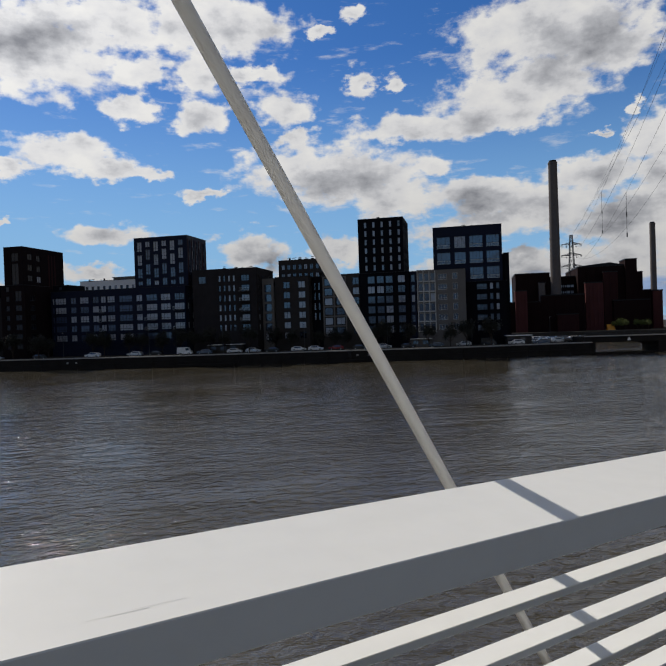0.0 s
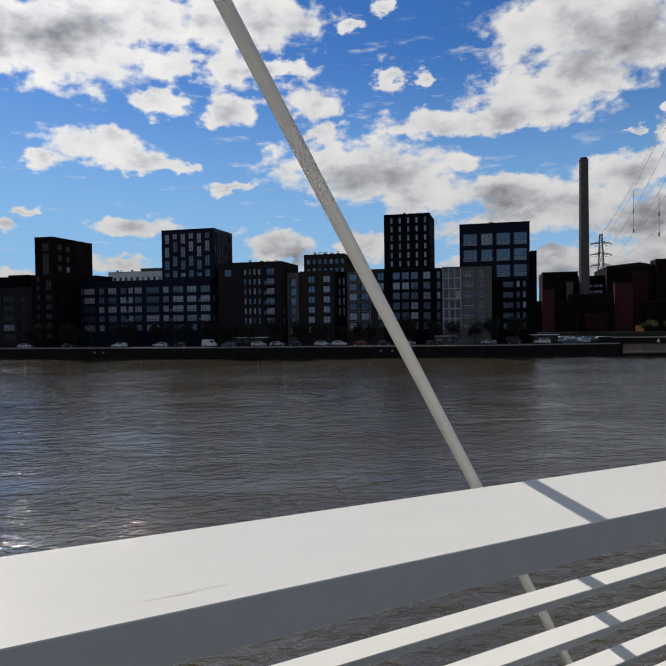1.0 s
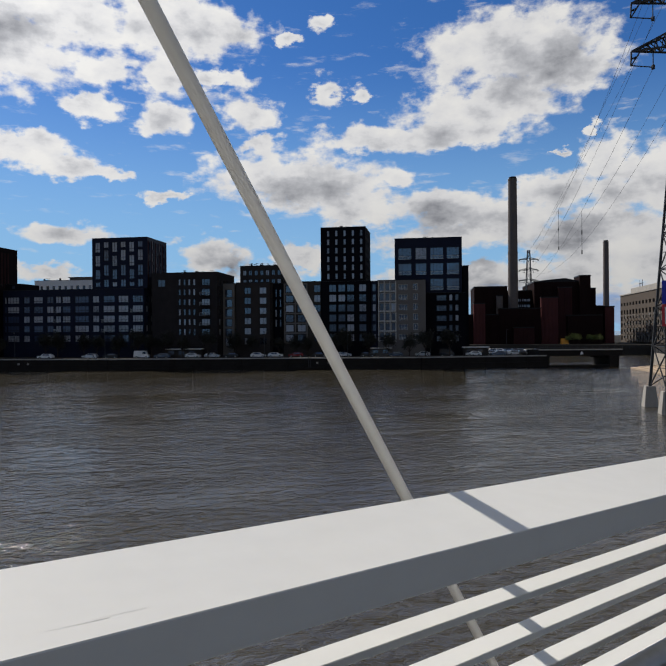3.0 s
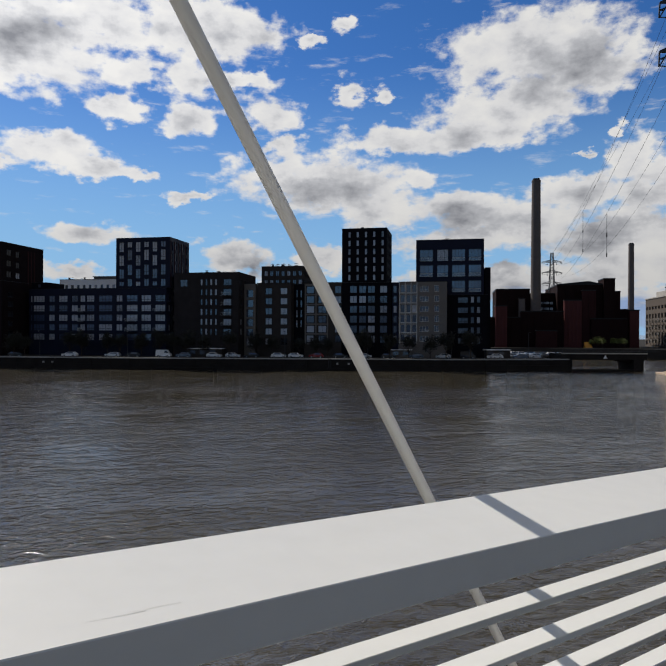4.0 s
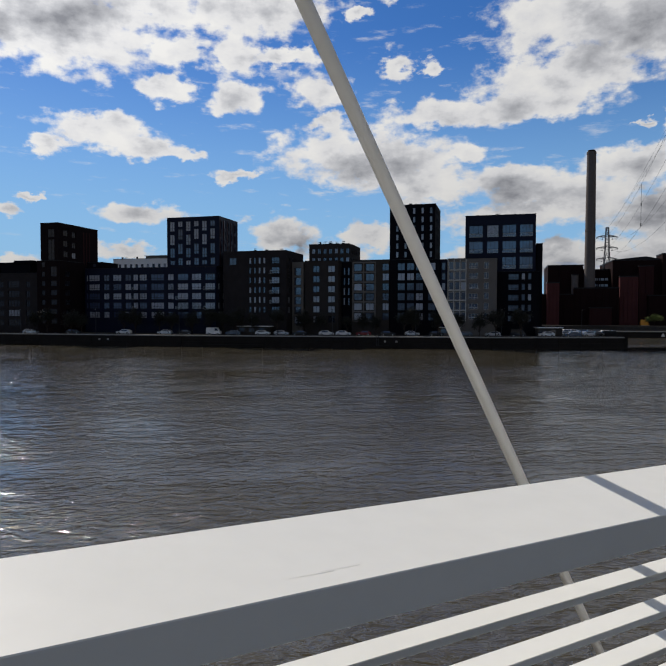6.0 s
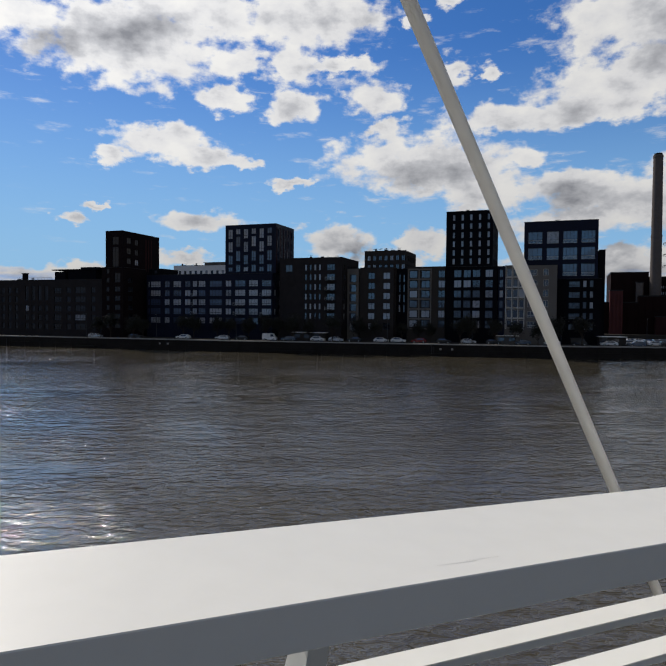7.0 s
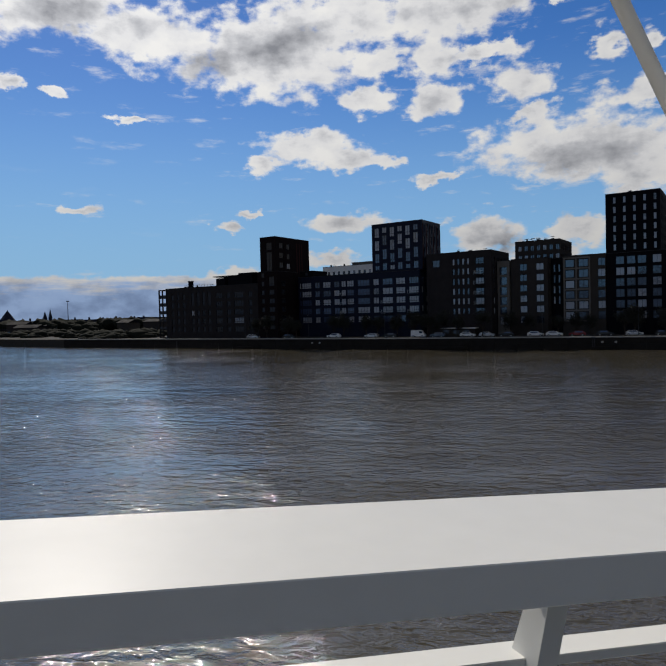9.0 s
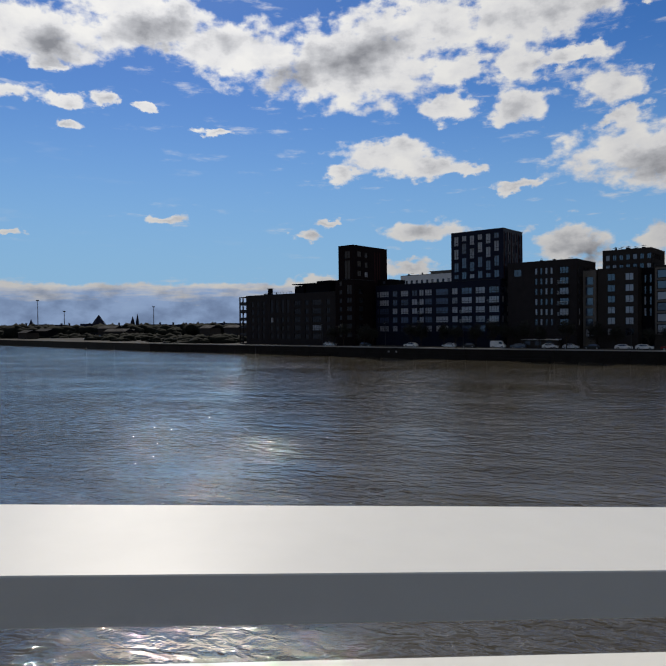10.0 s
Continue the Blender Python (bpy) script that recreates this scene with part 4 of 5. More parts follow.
def wire(y_off, z_a, z_b, sag, far_off, radius=0.035):
    cu = bpy.data.curves.new("power_line", "CURVE")
    cu.dimensions, cu.bevel_depth, cu.bevel_resolution = "3D", radius, 1
    sp = cu.splines.new("POLY")
    a = Vector((PYLON[0] - sw * y_off, PYLON[1] + cw * y_off, z_a))
    f = Vector((340 * math.sin(radians(55.11)), 340 * math.cos(radians(55.11)), z_b)) + Vector((-sw * far_off, cw * far_off, 0))
    n = 24
    sp.points.add(n)
    for i in range(n + 1):
        k = i / n
        p = a.lerp(f, k)
        sp.points[i].co = (p.x, p.y, p.z - sag * 4 * k * (1 - k), 1)
    cu.materials.append(STEEL_DARK)
    return tagged(new("power_line", cu), "thin dark overhead power line between pylons", "cable", "power lines")


LINES = [wire(y, z_a, z_b, sag, math.copysign(2.3, y), 0.026) for y, z_a, z_b, sag in ((4.35, 56.4, 45.6, 7.0), (4.35, 50.6, 40.2, 6.8), (4.35, 44.6, 34.8, 7.3), (-4.35, 56.4, 45.6, 10.7), (-4.35, 50.6, 40.2, 10.9))]
wire(0, 64.0, 51.0, 4.0, 0, 0.025)
wire(0.5, 58.0, 44.0, 4.0, 5.5, 0.025)

# weighted rods hanging from the lines
for line, k, drop in ((LINES[0], 0.41, 11.6), (LINES[2], 0.24, 9.6)):
    pts = line.data.splines[0].points
    i = int(k * 24)
    top = pts[i].co.xyz.lerp(pts[i + 1].co.xyz, k * 24 - i)
    bm = bmesh.new()
    beam(bm, top, top - Vector((0, 0, drop)), 0.07, 0.07, 6)
    rod = part("hanging_rod", bm, STEEL_DARK, line)
    for z in (drop * 0.45, drop - 0.9):
        bm = bmesh.new()
        beam(bm, top - Vector((0, 0, z)), top - Vector((0, 0, z + 0.9)), 0.24, 0.24, 8)
        part("weight", bm, STEEL_DARK, rod)

# navigation boards on the pylon
a = radians(66.35)
nav = root("navigation_sign", pose(84.0 * math.sin(a), 84.0 * math.cos(a), 3.0, 0, 0, -62), "blue and red-bordered white river signs on a steel frame", "sign")
bm = bmesh.new()
for x in (-1.0, 1.0):
    beam(bm, (x, 0.12, -3.5), (x, 0.12, 13.2), 0.16)
part("post", bm, STEEL_DARK, nav)
bm = bmesh.new()
box(bm, -1.4, 1.4, -0.04, 0.02, 10.5, 13.25)
part("blue_board", bm, BLUE_SIGN, nav, "plain blue board with a white mark")
bm = bmesh.new()
beam(bm, (-0.55, -0.06, 11.2), (0.1, -0.06, 12.2), 0.16), beam(bm, (0.1, -0.06, 12.2), (0.5, -0.06, 11.3), 0.16), beam(bm, (0.1, -0.06, 12.1), (0.1, -0.06, 12.9), 0.3)
part("mark", bm, SIGN_WHITE, nav)
bm = bmesh.new()
box(bm, -1.4, 1.4, -0.04, 0.02, 7.85, 10.45)
part("red_board", bm, RED_SIGN, nav, "white board with a red border")
bm = bmesh.new()
box(bm, -1.1, 1.1, -0.06, -0.044, 8.15, 10.15)
field = part("field", bm, SIGN_WHITE, nav)
bm = bmesh.new()
box(bm, -0.6, 0.6, -0.08, -0.064, 8.6, 8.95), box(bm, -0.6, 0.6, -0.08, -0.064, 9.3, 9.65)
part("bar", bm, FRAME_M, nav)

# ---- canal mouth: low bridge, stone wall, timber terrace ----
bx0, by0, bx1, by1 = 157.5, 105.5, 174.5, 92.5
bridge = root("canal_bridge", pose(0, 0, 0), "low dark concrete road bridge over the canal mouth", "bridge")
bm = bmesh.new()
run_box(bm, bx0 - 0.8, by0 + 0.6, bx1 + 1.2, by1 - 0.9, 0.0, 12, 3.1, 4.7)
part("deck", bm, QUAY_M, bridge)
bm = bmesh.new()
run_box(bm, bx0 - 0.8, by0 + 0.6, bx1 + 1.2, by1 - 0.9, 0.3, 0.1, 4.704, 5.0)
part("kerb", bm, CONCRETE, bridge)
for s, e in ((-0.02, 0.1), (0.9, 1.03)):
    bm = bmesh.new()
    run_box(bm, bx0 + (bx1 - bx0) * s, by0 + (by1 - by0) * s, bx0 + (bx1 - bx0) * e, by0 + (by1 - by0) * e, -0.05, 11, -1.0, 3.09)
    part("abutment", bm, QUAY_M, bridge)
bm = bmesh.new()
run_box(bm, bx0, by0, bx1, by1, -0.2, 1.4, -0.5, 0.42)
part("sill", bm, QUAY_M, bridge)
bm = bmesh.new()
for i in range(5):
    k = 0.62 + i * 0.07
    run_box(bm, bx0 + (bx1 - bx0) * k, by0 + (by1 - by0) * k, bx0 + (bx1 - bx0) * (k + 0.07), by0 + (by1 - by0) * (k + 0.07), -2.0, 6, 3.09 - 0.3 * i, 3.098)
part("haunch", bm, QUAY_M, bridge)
for i in range(13):
    k = -0.03 + i * 0.1
    x, y = bx0 + (bx1 - bx0) * k, by0 + (by1 - by0) * k
    bm = bmesh.new()
    beam(bm, (x, y, 5.0), (x, y, 6.0), 0.1)
    part("rail_post", bm, STEEL_DARK, bridge)
for z in (5.5, 6.0):
    bm = bmesh.new()
    beam(bm, (bx0 - 0.5, by0 + 0.4, z), (bx1 + 4, by1 - 3, z), 0.07)
    part("rail", bm, STEEL_DARK, bridge)

bm = bmesh.new()
k = 0.52
cx_, cy_ = bx0 + (bx1 - bx0) * k - 0.35, by0 + (by1 - by0) * k - 0.4
dx_, dy_ = (bx1 - bx0) / 21.4, (by1 - by0) / 21.4
tri = [(cx_ + dx_ * q, cy_ + dy_ * q, z) for q, z in ((-0.55, 3.5), (0.55, 3.5), (0.0, 4.5))]
near = [bm.verts.new((x - 0.06, y - 0.06, z)) for x, y, z in tri]
back = [bm.verts.new(p) for p in tri]
bm.faces.new(near), bm.faces.new(back[::-1])
for i in range(3):
    j = (i + 1) % 3
    bm.faces.new((near[i], near[j], back[j], back[i]))
part("clearance_mark", bm, SIGN_WHITE, bridge, "white triangular clearance mark")

SX, SY = -0.745, -0.667
shore = lambda s, o: (174.5 + SX * s - SY * o, 92.5 + SY * s + SX * o)
slab("ground_canal_side", [shore(2, 9), shore(130, 9), (230, -60), (700, 100), (700, 500), (330, 275), (222, 186), (249, 156), (266, 126)], -1, 4.0, ROAD, "paved canal side street level", "ground")
wallr = root("canal_wall", pose(0, 0, 0), "pale coursed granite canal wall", "retaining wall", kind="structure")
for c in range(4):
    for i in range(30):
        x0, y0 = shore(1 + i * 3 + 1.5 * (c % 2), 8.9)
        x1, y1 = shore(4 + i * 3 + 1.5 * (c % 2), 8.9)
        bm = bmesh.new()
        run_box(bm, x1, y1, x0, y0, 0.6, 0.1, -0.4 + c * 1.1, 0.66 + c * 1.1, 0.05)
        part("stone_block", bm, STONE, wallr)
terr = root("timber_terrace", pose(0, 0, 0), "sunlit stepped timber terrace at the water's edge", "terrace")
for k in range(5):
    for i in range(12):
        s0 = 9 + i * 8 + k * 1.6
        x0, y0 = shore(s0, 1.2 + k * 1.5)
        x1, y1 = shore(s0 + 7.95, 1.2 + k * 1.5)
        bm = bmesh.new()
        run_box(bm, x1, y1, x0, y0, 1.45, 0.0, -0.4, 0.35 + 0.26 * k, 0.04)
        part("step", bm, TIMBER, terr)
rail = root("canal_railing", pose(0, 0, 0), "thin dark railing along the canal wall", "railing")
for i in range(34):
    x, y = shore(2 + i * 2.6, 9.6)
    bm = bmesh.new()
    beam(bm, (x, y, 4.0), (x, y, 5.1), 0.08)
    part("post", bm, STEEL_DARK, rail)
for z in (4.6, 5.1):
    bm = bmesh.new()
    beam(bm, (*shore(2, 9.6), z), (*shore(88, 9.6), z), 0.06)
    part("rail", bm, STEEL_DARK, rail)

# sand-coloured block along the canal
wx, wy = 323.5, 169.5
ang = math.degrees(math.atan2(SY, SX))
sb = root("apartment_block", pose(wx + SX * 105, wy + SY * 105, 3.95, 0, 0, ang + 180), "sand-coloured brick block with a grid of dark balconies", "building", "blocks behind")
w_len, h_b = 105.0, 24.0
wall = bmesh.new()
box(wall, 0.4, w_len - 0.4, -13.6, -0.8, 0, h_b - 0.4)
cols = [(2.2 + i * 5.2, 5.0 + i * 5.2) for i in range(20)]
rws = floors(1.0, 5, 3.3, 2.3) + [(18.6, 20.2)]
at = 0.0
for s0, s1 in cols:
    box(wall, at, s0, -0.8, 0, 0, h_b)
    z = 0.0
    for r0, r1 in rws:
        box(wall, s0, s1, -0.8, 0, z, r0)
        z = r1
        fm, pm = window_mesh(2.8, r1 - r0, 3, GLASS, FRAME_M)
        wob = new("window", fm)
        wob.parent = sb
        wob.matrix_local = pose(s1, -0.6, r0, 0, 0, 180)
        pob = new("pane", pm)
        pob.parent = wob
    box(wall, s0, s1, -0.8, 0, z, h_b)
    at = s1
box(wall, at, w_len, -0.8, 0, 0, h_b)
box(wall, 0, 0.4, -13.6, -0.8, 0, h_b), box(wall, w_len - 0.4, w_len, -13.6, -0.8, 0, h_b)
part("wall", wall, SAND_SHADED, sb)
bm = bmesh.new()
box(bm, -0.3, w_len + 0.3, -14, 0.4, h_b + 0.004, h_b + 0.5)
box(bm, 4, w_len - 8, -11, -3, h_b + 0.504, h_b + 3.4)
part("roof", bm, CONCRETE, sb)
bm = bmesh.new()
for q in (88, 92):
    beam(bm, (q, -6, h_b + 3.4), (q, -6, h_b + 7.5), 0.3, 0.15)
box(bm, 86.5, 93.5, -6.1, -5.9, h_b + 5.5, h_b + 5.8)
part("antenna", bm, STEEL_DARK, sb)
for i in range(18):
    for r in range(4):
        bm = bmesh.new()
        s = 2.0 + i * 5.2
        box(bm, s, s + 3.2, 0.004, 1.4, 0.8 + r * 3.3, 1.0 + r * 3.3)
        box(bm, s, s + 3.2, 1.3, 1.4, 1.004 + r * 3.3, 1.95 + r * 3.3)
        bal = part("balcony", bm, SAND_SHADED, sb)
        for q in (s, s + 2.98):
            bm = bmesh.new()
            box(bm, q, q + 0.22, 1.12, 1.298, 1.004 + r * 3.3, 4.096 + r * 3.3)
            part("balcony_post", bm, CONCRETE, bal)

# ---- bridge: deck, railing, hanger ----
SLOPE = math.degrees(math.atan(0.0471))
RAIL_Y, RAIL_Z = 1.0667, 10.016
rail_pose = pose(0, RAIL_Y, RAIL_Z, 0, SLOPE, 0)
deck = root("bridge_deck", rail_pose, "asphalt bridge deck with a white steel edge beam", "bridge deck", kind="structure")
bm = bmesh.new()
box(bm, -30, 60, -5.2, 0.2, -1.5, -1.2)
part("slab", bm, DECK, deck)
bm = bmesh.new()
prism(bm, [(0.204, -1.75), (0.62, -1.75), (0.62, -1.2), (0.204, -1.2)], -30, 60)
part("edge_beam", bm, WHITE, deck)


def bevelled(pts, r):
    """Rounds the corners of a closed outline a little."""
    out = []
    n = len(pts)
    for i in range(n):
        p, a, b = Vector(pts[i]), Vector(pts[i - 1]), Vector(pts[(i + 1) % n])
        for q in (a, b):
            out.append(tuple(p + (q - p).normalized() * r))
    return out


railing = root("bridge_railing", rail_pose, "white painted steel bridge railing with a broad flat top plate", "railing")
bm = bmesh.new()
prism(bm, bevelled([(0, 0), (0.40, 0.014), (0.40, -0.030), (0.30, -0.095), (0, -0.095)], 0.0025), -24, 48)
part("top_plate", bm, WHITE, railing, "broad white steel top plate")
for i in range(5):
    y, z = 0.258 + 0.03 * i, -0.344 - 0.1735 * i
    bm = bmesh.new()
    prism(bm, bevelled([(y, z), (y + 0.112, z - 0.014), (y + 0.112, z - 0.024), (y, z - 0.026)], 0.003), -24, 48)
    part("slat", bm, WHITE, railing)
for k in range(-4, 10):
    x = 0.008 + 4.0 * k
    bm = bmesh.new()
    # post: a tapered blade that leans outwards from the plate down to the deck
    top = [(x - 0.026, 0.15, -0.097), (x + 0.026, 0.15, -0.097), (x + 0.024, 0.225, -0.097), (x - 0.024, 0.225, -0.097)]
    mid = [(x - 0.027, 0.212, -0.36), (x + 0.027, 0.212, -0.36), (x + 0.024, 0.33, -0.36), (x - 0.024, 0.33, -0.36)]
    low = [(x - 0.034, 0.36, -1.2), (x + 0.034, 0.36, -1.2), (x + 0.03, 0.53, -1.2), (x - 0.03, 0.53, -1.2)]
    rings = [[bm.verts.new(p) for p in ring] for ring in (top, mid, low)]
    for r0, r1 in zip(rings[:-1], rings[1:]):
        for i in range(4):
            j = (i + 1) % 4
            bm.faces.new((r0[i], r0[j], r1[j], r1[i]))
    bm.faces.new(rings[0]), bm.faces.new(rings[-1][::-1])
    part("post", bm, WHITE, railing)
    bm = bmesh.new()
    box(bm, x - 0.09, x + 0.09, 0.30, 0.60, -1.196, -1.176)
    part("base_plate", bm, WHITE, railing)
bm = bmesh.new()
for x0, x1, y0, w in ((0.24, 0.35, 0.066, 0.0022), (0.32, 0.42, 0.070, 0.0015)):
    vs = [bm.verts.new(p) for p in ((x0, y0, 0.035 * y0 + 0.0006), (x1, y0 - 0.004, 0.035 * y0 + 0.0006), (x1, y0 - 0.004 + w, 0.035 * y0 + 0.0007), (x0, y0 + w * 0.4, 0.035 * y0 + 0.0007))]
    bm.faces.new(vs)
part("scuff", bm, SCUFF, railing, "faint grey scratch in the paint")
hand = root("handrail", rail_pose, "round galvanised tube handrail inside the railing", "handrail")
cu = bmesh.new()
beam(cu, (1.2, 0.06, -0.645), (30, 0.06, -0.645), 0.09, 0.09, 16)
part("tube", cu, GALV, hand, smooth=True)
for k in range(1, 8):
    bm = bmesh.new()
    x = -0.015 + 4.0 * k
    beam(bm, (x, 0.06, -0.685), (x, 0.30, -0.76), 0.03, 0.03, 8)
    part("bracket", bm, GALV, hand)

HB, HD = Vector((1.960, 2.214, 10.016)), Vector((-0.764, -0.1694, 1.0))
hanger = root("bridge_hanger", pose(HB.x, HB.y, HB.z), "slanting white painted steel hanger rod of the bridge", "hanger rod")
bm = bmesh.new()
beam(bm, HD * -1.9, HD * 16, 0.056, 0.056, 32)
part("rod", bm, HANGER, hanger, smooth=True)
bm = bmesh.new()
beam(bm, HD * -2.25, HD * -1.85, 0.10, 0.09, 20)
part("socket", bm, GALV, hanger)
bm = bmesh.new()
e = HB + HD * -2.3
p0 = (e.x - HB.x, e.y - HB.y, e.z - HB.z)
box(bm, p0[0] - 0.08, p0[0] + 0.08, -0.9, p0[1] + 0.12, p0[2] - 0.2, p0[2] + 0.04)
part("outrigger", bm, WHITE, hanger)

# ---- quay life ----
def on_quay(x, y, back):
    return x + 0.61 * back, y + 0.79 * back


CAR_GROUP = "cars parked on the quay"
CAR_PARTS = {}


def car(x, y, turn, colour_name, paint, label, van=False):
    ob = root("van" if van else "car", pose(x, y, QUAY_Z - 0.25, 0, 0, turn), label, "van" if van else "car", CAR_GROUP)
    if ("body", van) not in CAR_PARTS:
        bm = bmesh.new()
        hood = 1.0 if not van else 1.2
        roof = 1.45 if not van else 2.2
        out = [(-2.2, 0.3), (2.15, 0.3), (2.2, 0.7), (2.1, hood - 0.1), (1.1 if not van else 1.75, hood), (0.5 if not van else 1.2, roof), (-1.3 if not van else -2.1, roof), (-2.0 if not van else -2.2, hood + 0.1), (-2.2, 0.8)]
        a = [bm.verts.new((px, -0.85, pz)) for px, pz in out]
        b = [bm.verts.new((px, 0.85, pz)) for px, pz in out]
        for v in a + b:
            if v.co.z > 1.2:
                v.co.y *= 0.82
        n = len(out)
        for i in range(n):
            j = (i + 1) % n
            bm.faces.new((a[i], a[j], b[j], b[i]))
        bm.faces.new(a[::-1]), bm.faces.new(b)
        CAR_PARTS["body", van] = bm
        wins = []
        for s in (-1, 1):
            g = bmesh.new()
            pts = [(-1.4, 1.02), (0.75, 1.02), (0.4, 1.38), (-1.15, 1.38)] if not van else [(0.4, 1.25), (1.5, 1.25), (1.15, 1.95), (0.4, 1.95)]
            lo = [g.verts.new((px, s * (0.875 if pz < 1.2 else 0.80 if not van else 0.74), pz)) for px, pz in pts]
            hi = [g.verts.new((px, s * (0.80 if pz < 1.2 else 0.70 if not van else 0.66), pz)) for px, pz in pts]
            for i in range(4):
                j = (i + 1) % 4
                g.faces.new((lo[i], lo[j], hi[j], hi[i]))
            g.faces.new(lo), g.faces.new(hi[::-1])
            wins.append(mesh_of("car_window", g, GLASS))
        CAR_PARTS["win", van] = wins
        t = bmesh.new()
        beam(t, (0, -0.1, 0), (0, 0.1, 0), 0.64, 0.64, 16)
        CAR_PARTS["tyre"] = mesh_of("tyre", t, RUBBER)
        t = bmesh.new()
        beam(t, (0, -0.11, 0), (0, 0.11, 0), 0.36, 0.36, 12)
        CAR_PARTS["rim"] = mesh_of("rim", t, GALV)
    part("body", CAR_PARTS["body", van].copy(), paint, ob)
    for w in CAR_PARTS["win", van]:
        part("side_window", w, None, ob)
    for wx in (-1.35, 1.35):
        for wy in (-0.78, 0.78):
            wh = new("wheel", CAR_PARTS["tyre"])
            wh.parent = ob
            wh.location = (wx, wy, 0.32)
            part("rim", CAR_PARTS["rim"], None, wh)


PAINTS = [("white", material("white_car_paint", (0.75, 0.75, 0.75), 0.25)), ("silver", material("silver_car_paint", (0.5, 0.5, 0.52), 0.3, 0.6)), ("black", material("black_car_paint", (0.02, 0.02, 0.022), 0.2)), ("dark red", material("red_car_paint", (0.2, 0.02, 0.02), 0.25)), ("blue-grey", material("blue_car_paint", (0.1, 0.13, 0.18), 0.25))]
rng = random.Random(12)
QDIR = math.degrees(math.atan2(-0.61, 0.79))
for s, p, van in ((24, 0, False), (37, 1, False), (43, 2, False), (52, 0, True), (58, 4, False), (67, 0, False), (72.5, 1, False), (78, 2, False), (86, 0, False), (91, 0, False), (97, 3, False), (104, 2, False), (111, 1, False), (118, 2, False), (126, 4, False), (134, 1, False), (141, 2, True), (149, 0, False), (156, 4, False), (8, 2, False), (-6, 1, False)):
    x, y = 25 + 0.79 * s, 207.5 - 0.61 * s
    x, y = on_quay(x, y, 4.6 + rng.uniform(-0.3, 0.3))
    car(x, y, QDIR + rng.choice((0, 180)) + rng.uniform(-2, 2), PAINTS[p][0], PAINTS[p][1], f"{PAINTS[p][0]} {'van' if van else 'car'} parked along the quay edge", van)

# low pale kiosk and containers on the quay
def hut(x, y, w, d, h, mat, label, name="kiosk"):
    ob = root(name, pose(x, y, QUAY_Z - 0.25, 0, 0, QDIR), label, "kiosk")
    bm = bmesh.new()
    box(bm, 0, w, 0, d, 0, h)
    part("wall", bm, mat, ob)
    bm = bmesh.new()
    box(bm, -0.25, w + 0.25, -0.35, d + 0.25, h + 0.004, h + 0.2)
    part("roof", bm, PALE, ob)
    for i in range(max(1, int(w / 3))):
        bm = bmesh.new()
        box(bm, 0.6 + i * 3, 2.2 + i * 3, -0.05, -0.004, 0.9, h - 0.4)
        part("window", bm, GLASS, ob)
    return ob


hut(*on_quay(71.5, 172.0, 6.5), 10, 4, 2.4, GREY_BRICK, "low grey kiosk with a pale flat roof")
hut(*on_quay(119, 135.0, 7), 6, 3, 2.3, BEIGE, "small beige kiosk on the quay")
hut(*on_quay(142, 119.0, 6), 7, 3, 2.4, GREY_BRICK, "grey site cabin near the canal mouth", "site_cabin")


def lamp(x, y, h=8.0, z=QUAY_Z - 0.25):
    ob = root("street_lamp", pose(x, y, z), "thin dark street lamp on the quay", "street lamp", "street lamps")
    bm = bmesh.new()
    beam(bm, (0, 0, 0), (0, 0, h), 0.2, 0.12, 10)
    part("pole", bm, STEEL_DARK, ob)
    bm = bmesh.new()
    beam(bm, (0, 0, h), (-0.7, -0.9, h + 0.15), 0.09, 0.07, 8)
    part("arm", bm, GALV, ob)
    bm = bmesh.new()
    box(bm, -1.0, -0.55, -1.15, -0.75, h + 0.1, h + 0.22)
    part("lamp_head", bm, STEEL_DARK, ob)


for s in (-8, 16, 42, 64, 88, 112, 136, 158):
    lamp(*on_quay(25 + 0.79 * s, 207.5 - 0.61 * s, 2.6), 7.5)
for s in (4, 16, 28, 40):
    lamp(*shore(s, 12), 6.5, 4.0)

# bollards on the quay edge
bm = bmesh.new()
beam(bm, (0, 0, 0), (0, 0, 0.45), 0.34, 0.28, 12)
beam(bm, (0, 0, 0.451), (0, 0, 0.6), 0.46, 0.42, 12)
BOLLARD = mesh_of("bollard", bm, STEEL_DARK)
for s in range(-12, 164, 16):
    x, y = on_quay(25 + 0.79 * s, 207.5 - 0.61 * s, 0.9)
    ob = new("bollard", BOLLARD)
    ob.location = (x, y, QUAY_Z - 0.25)
    tagged(ob, "dark iron mooring bollard on the quay edge", "bollard", "quay bollards")

# quay ladder and pale plates on the quay wall
def on_edge(az_deg):
    """Where a line from the bridge meets the quay edge, and the edge's heading."""
    a = radians(az_deg)
    dx, dy = math.sin(a), math.cos(a)
    for (x0, y0), (x1, y1) in zip(EDGE[:-1], EDGE[1:]):
        ex, ey = x1 - x0, y1 - y0
        det = dx * -ey + dy * ex
        k = (dx * y0 - dy * x0) / det
        if 0 <= k <= 1:
            return x0 + ex * k, y0 + ey * k, math.degrees(math.atan2(ey, ex))


x, y, h = on_edge(35.73)
ladder = root("quay_ladder", pose(x, y, 0, 0, 0, h), "dark steel ladder down the quay wall", "ladder")
for sx in (-0.3, 0.3):
    bm = bmesh.new()
    box(bm, sx - 0.05, sx + 0.05, -0.72, -0.62, -0.6, 3.9)
    part("rail", bm, STEEL_DARK, ladder)
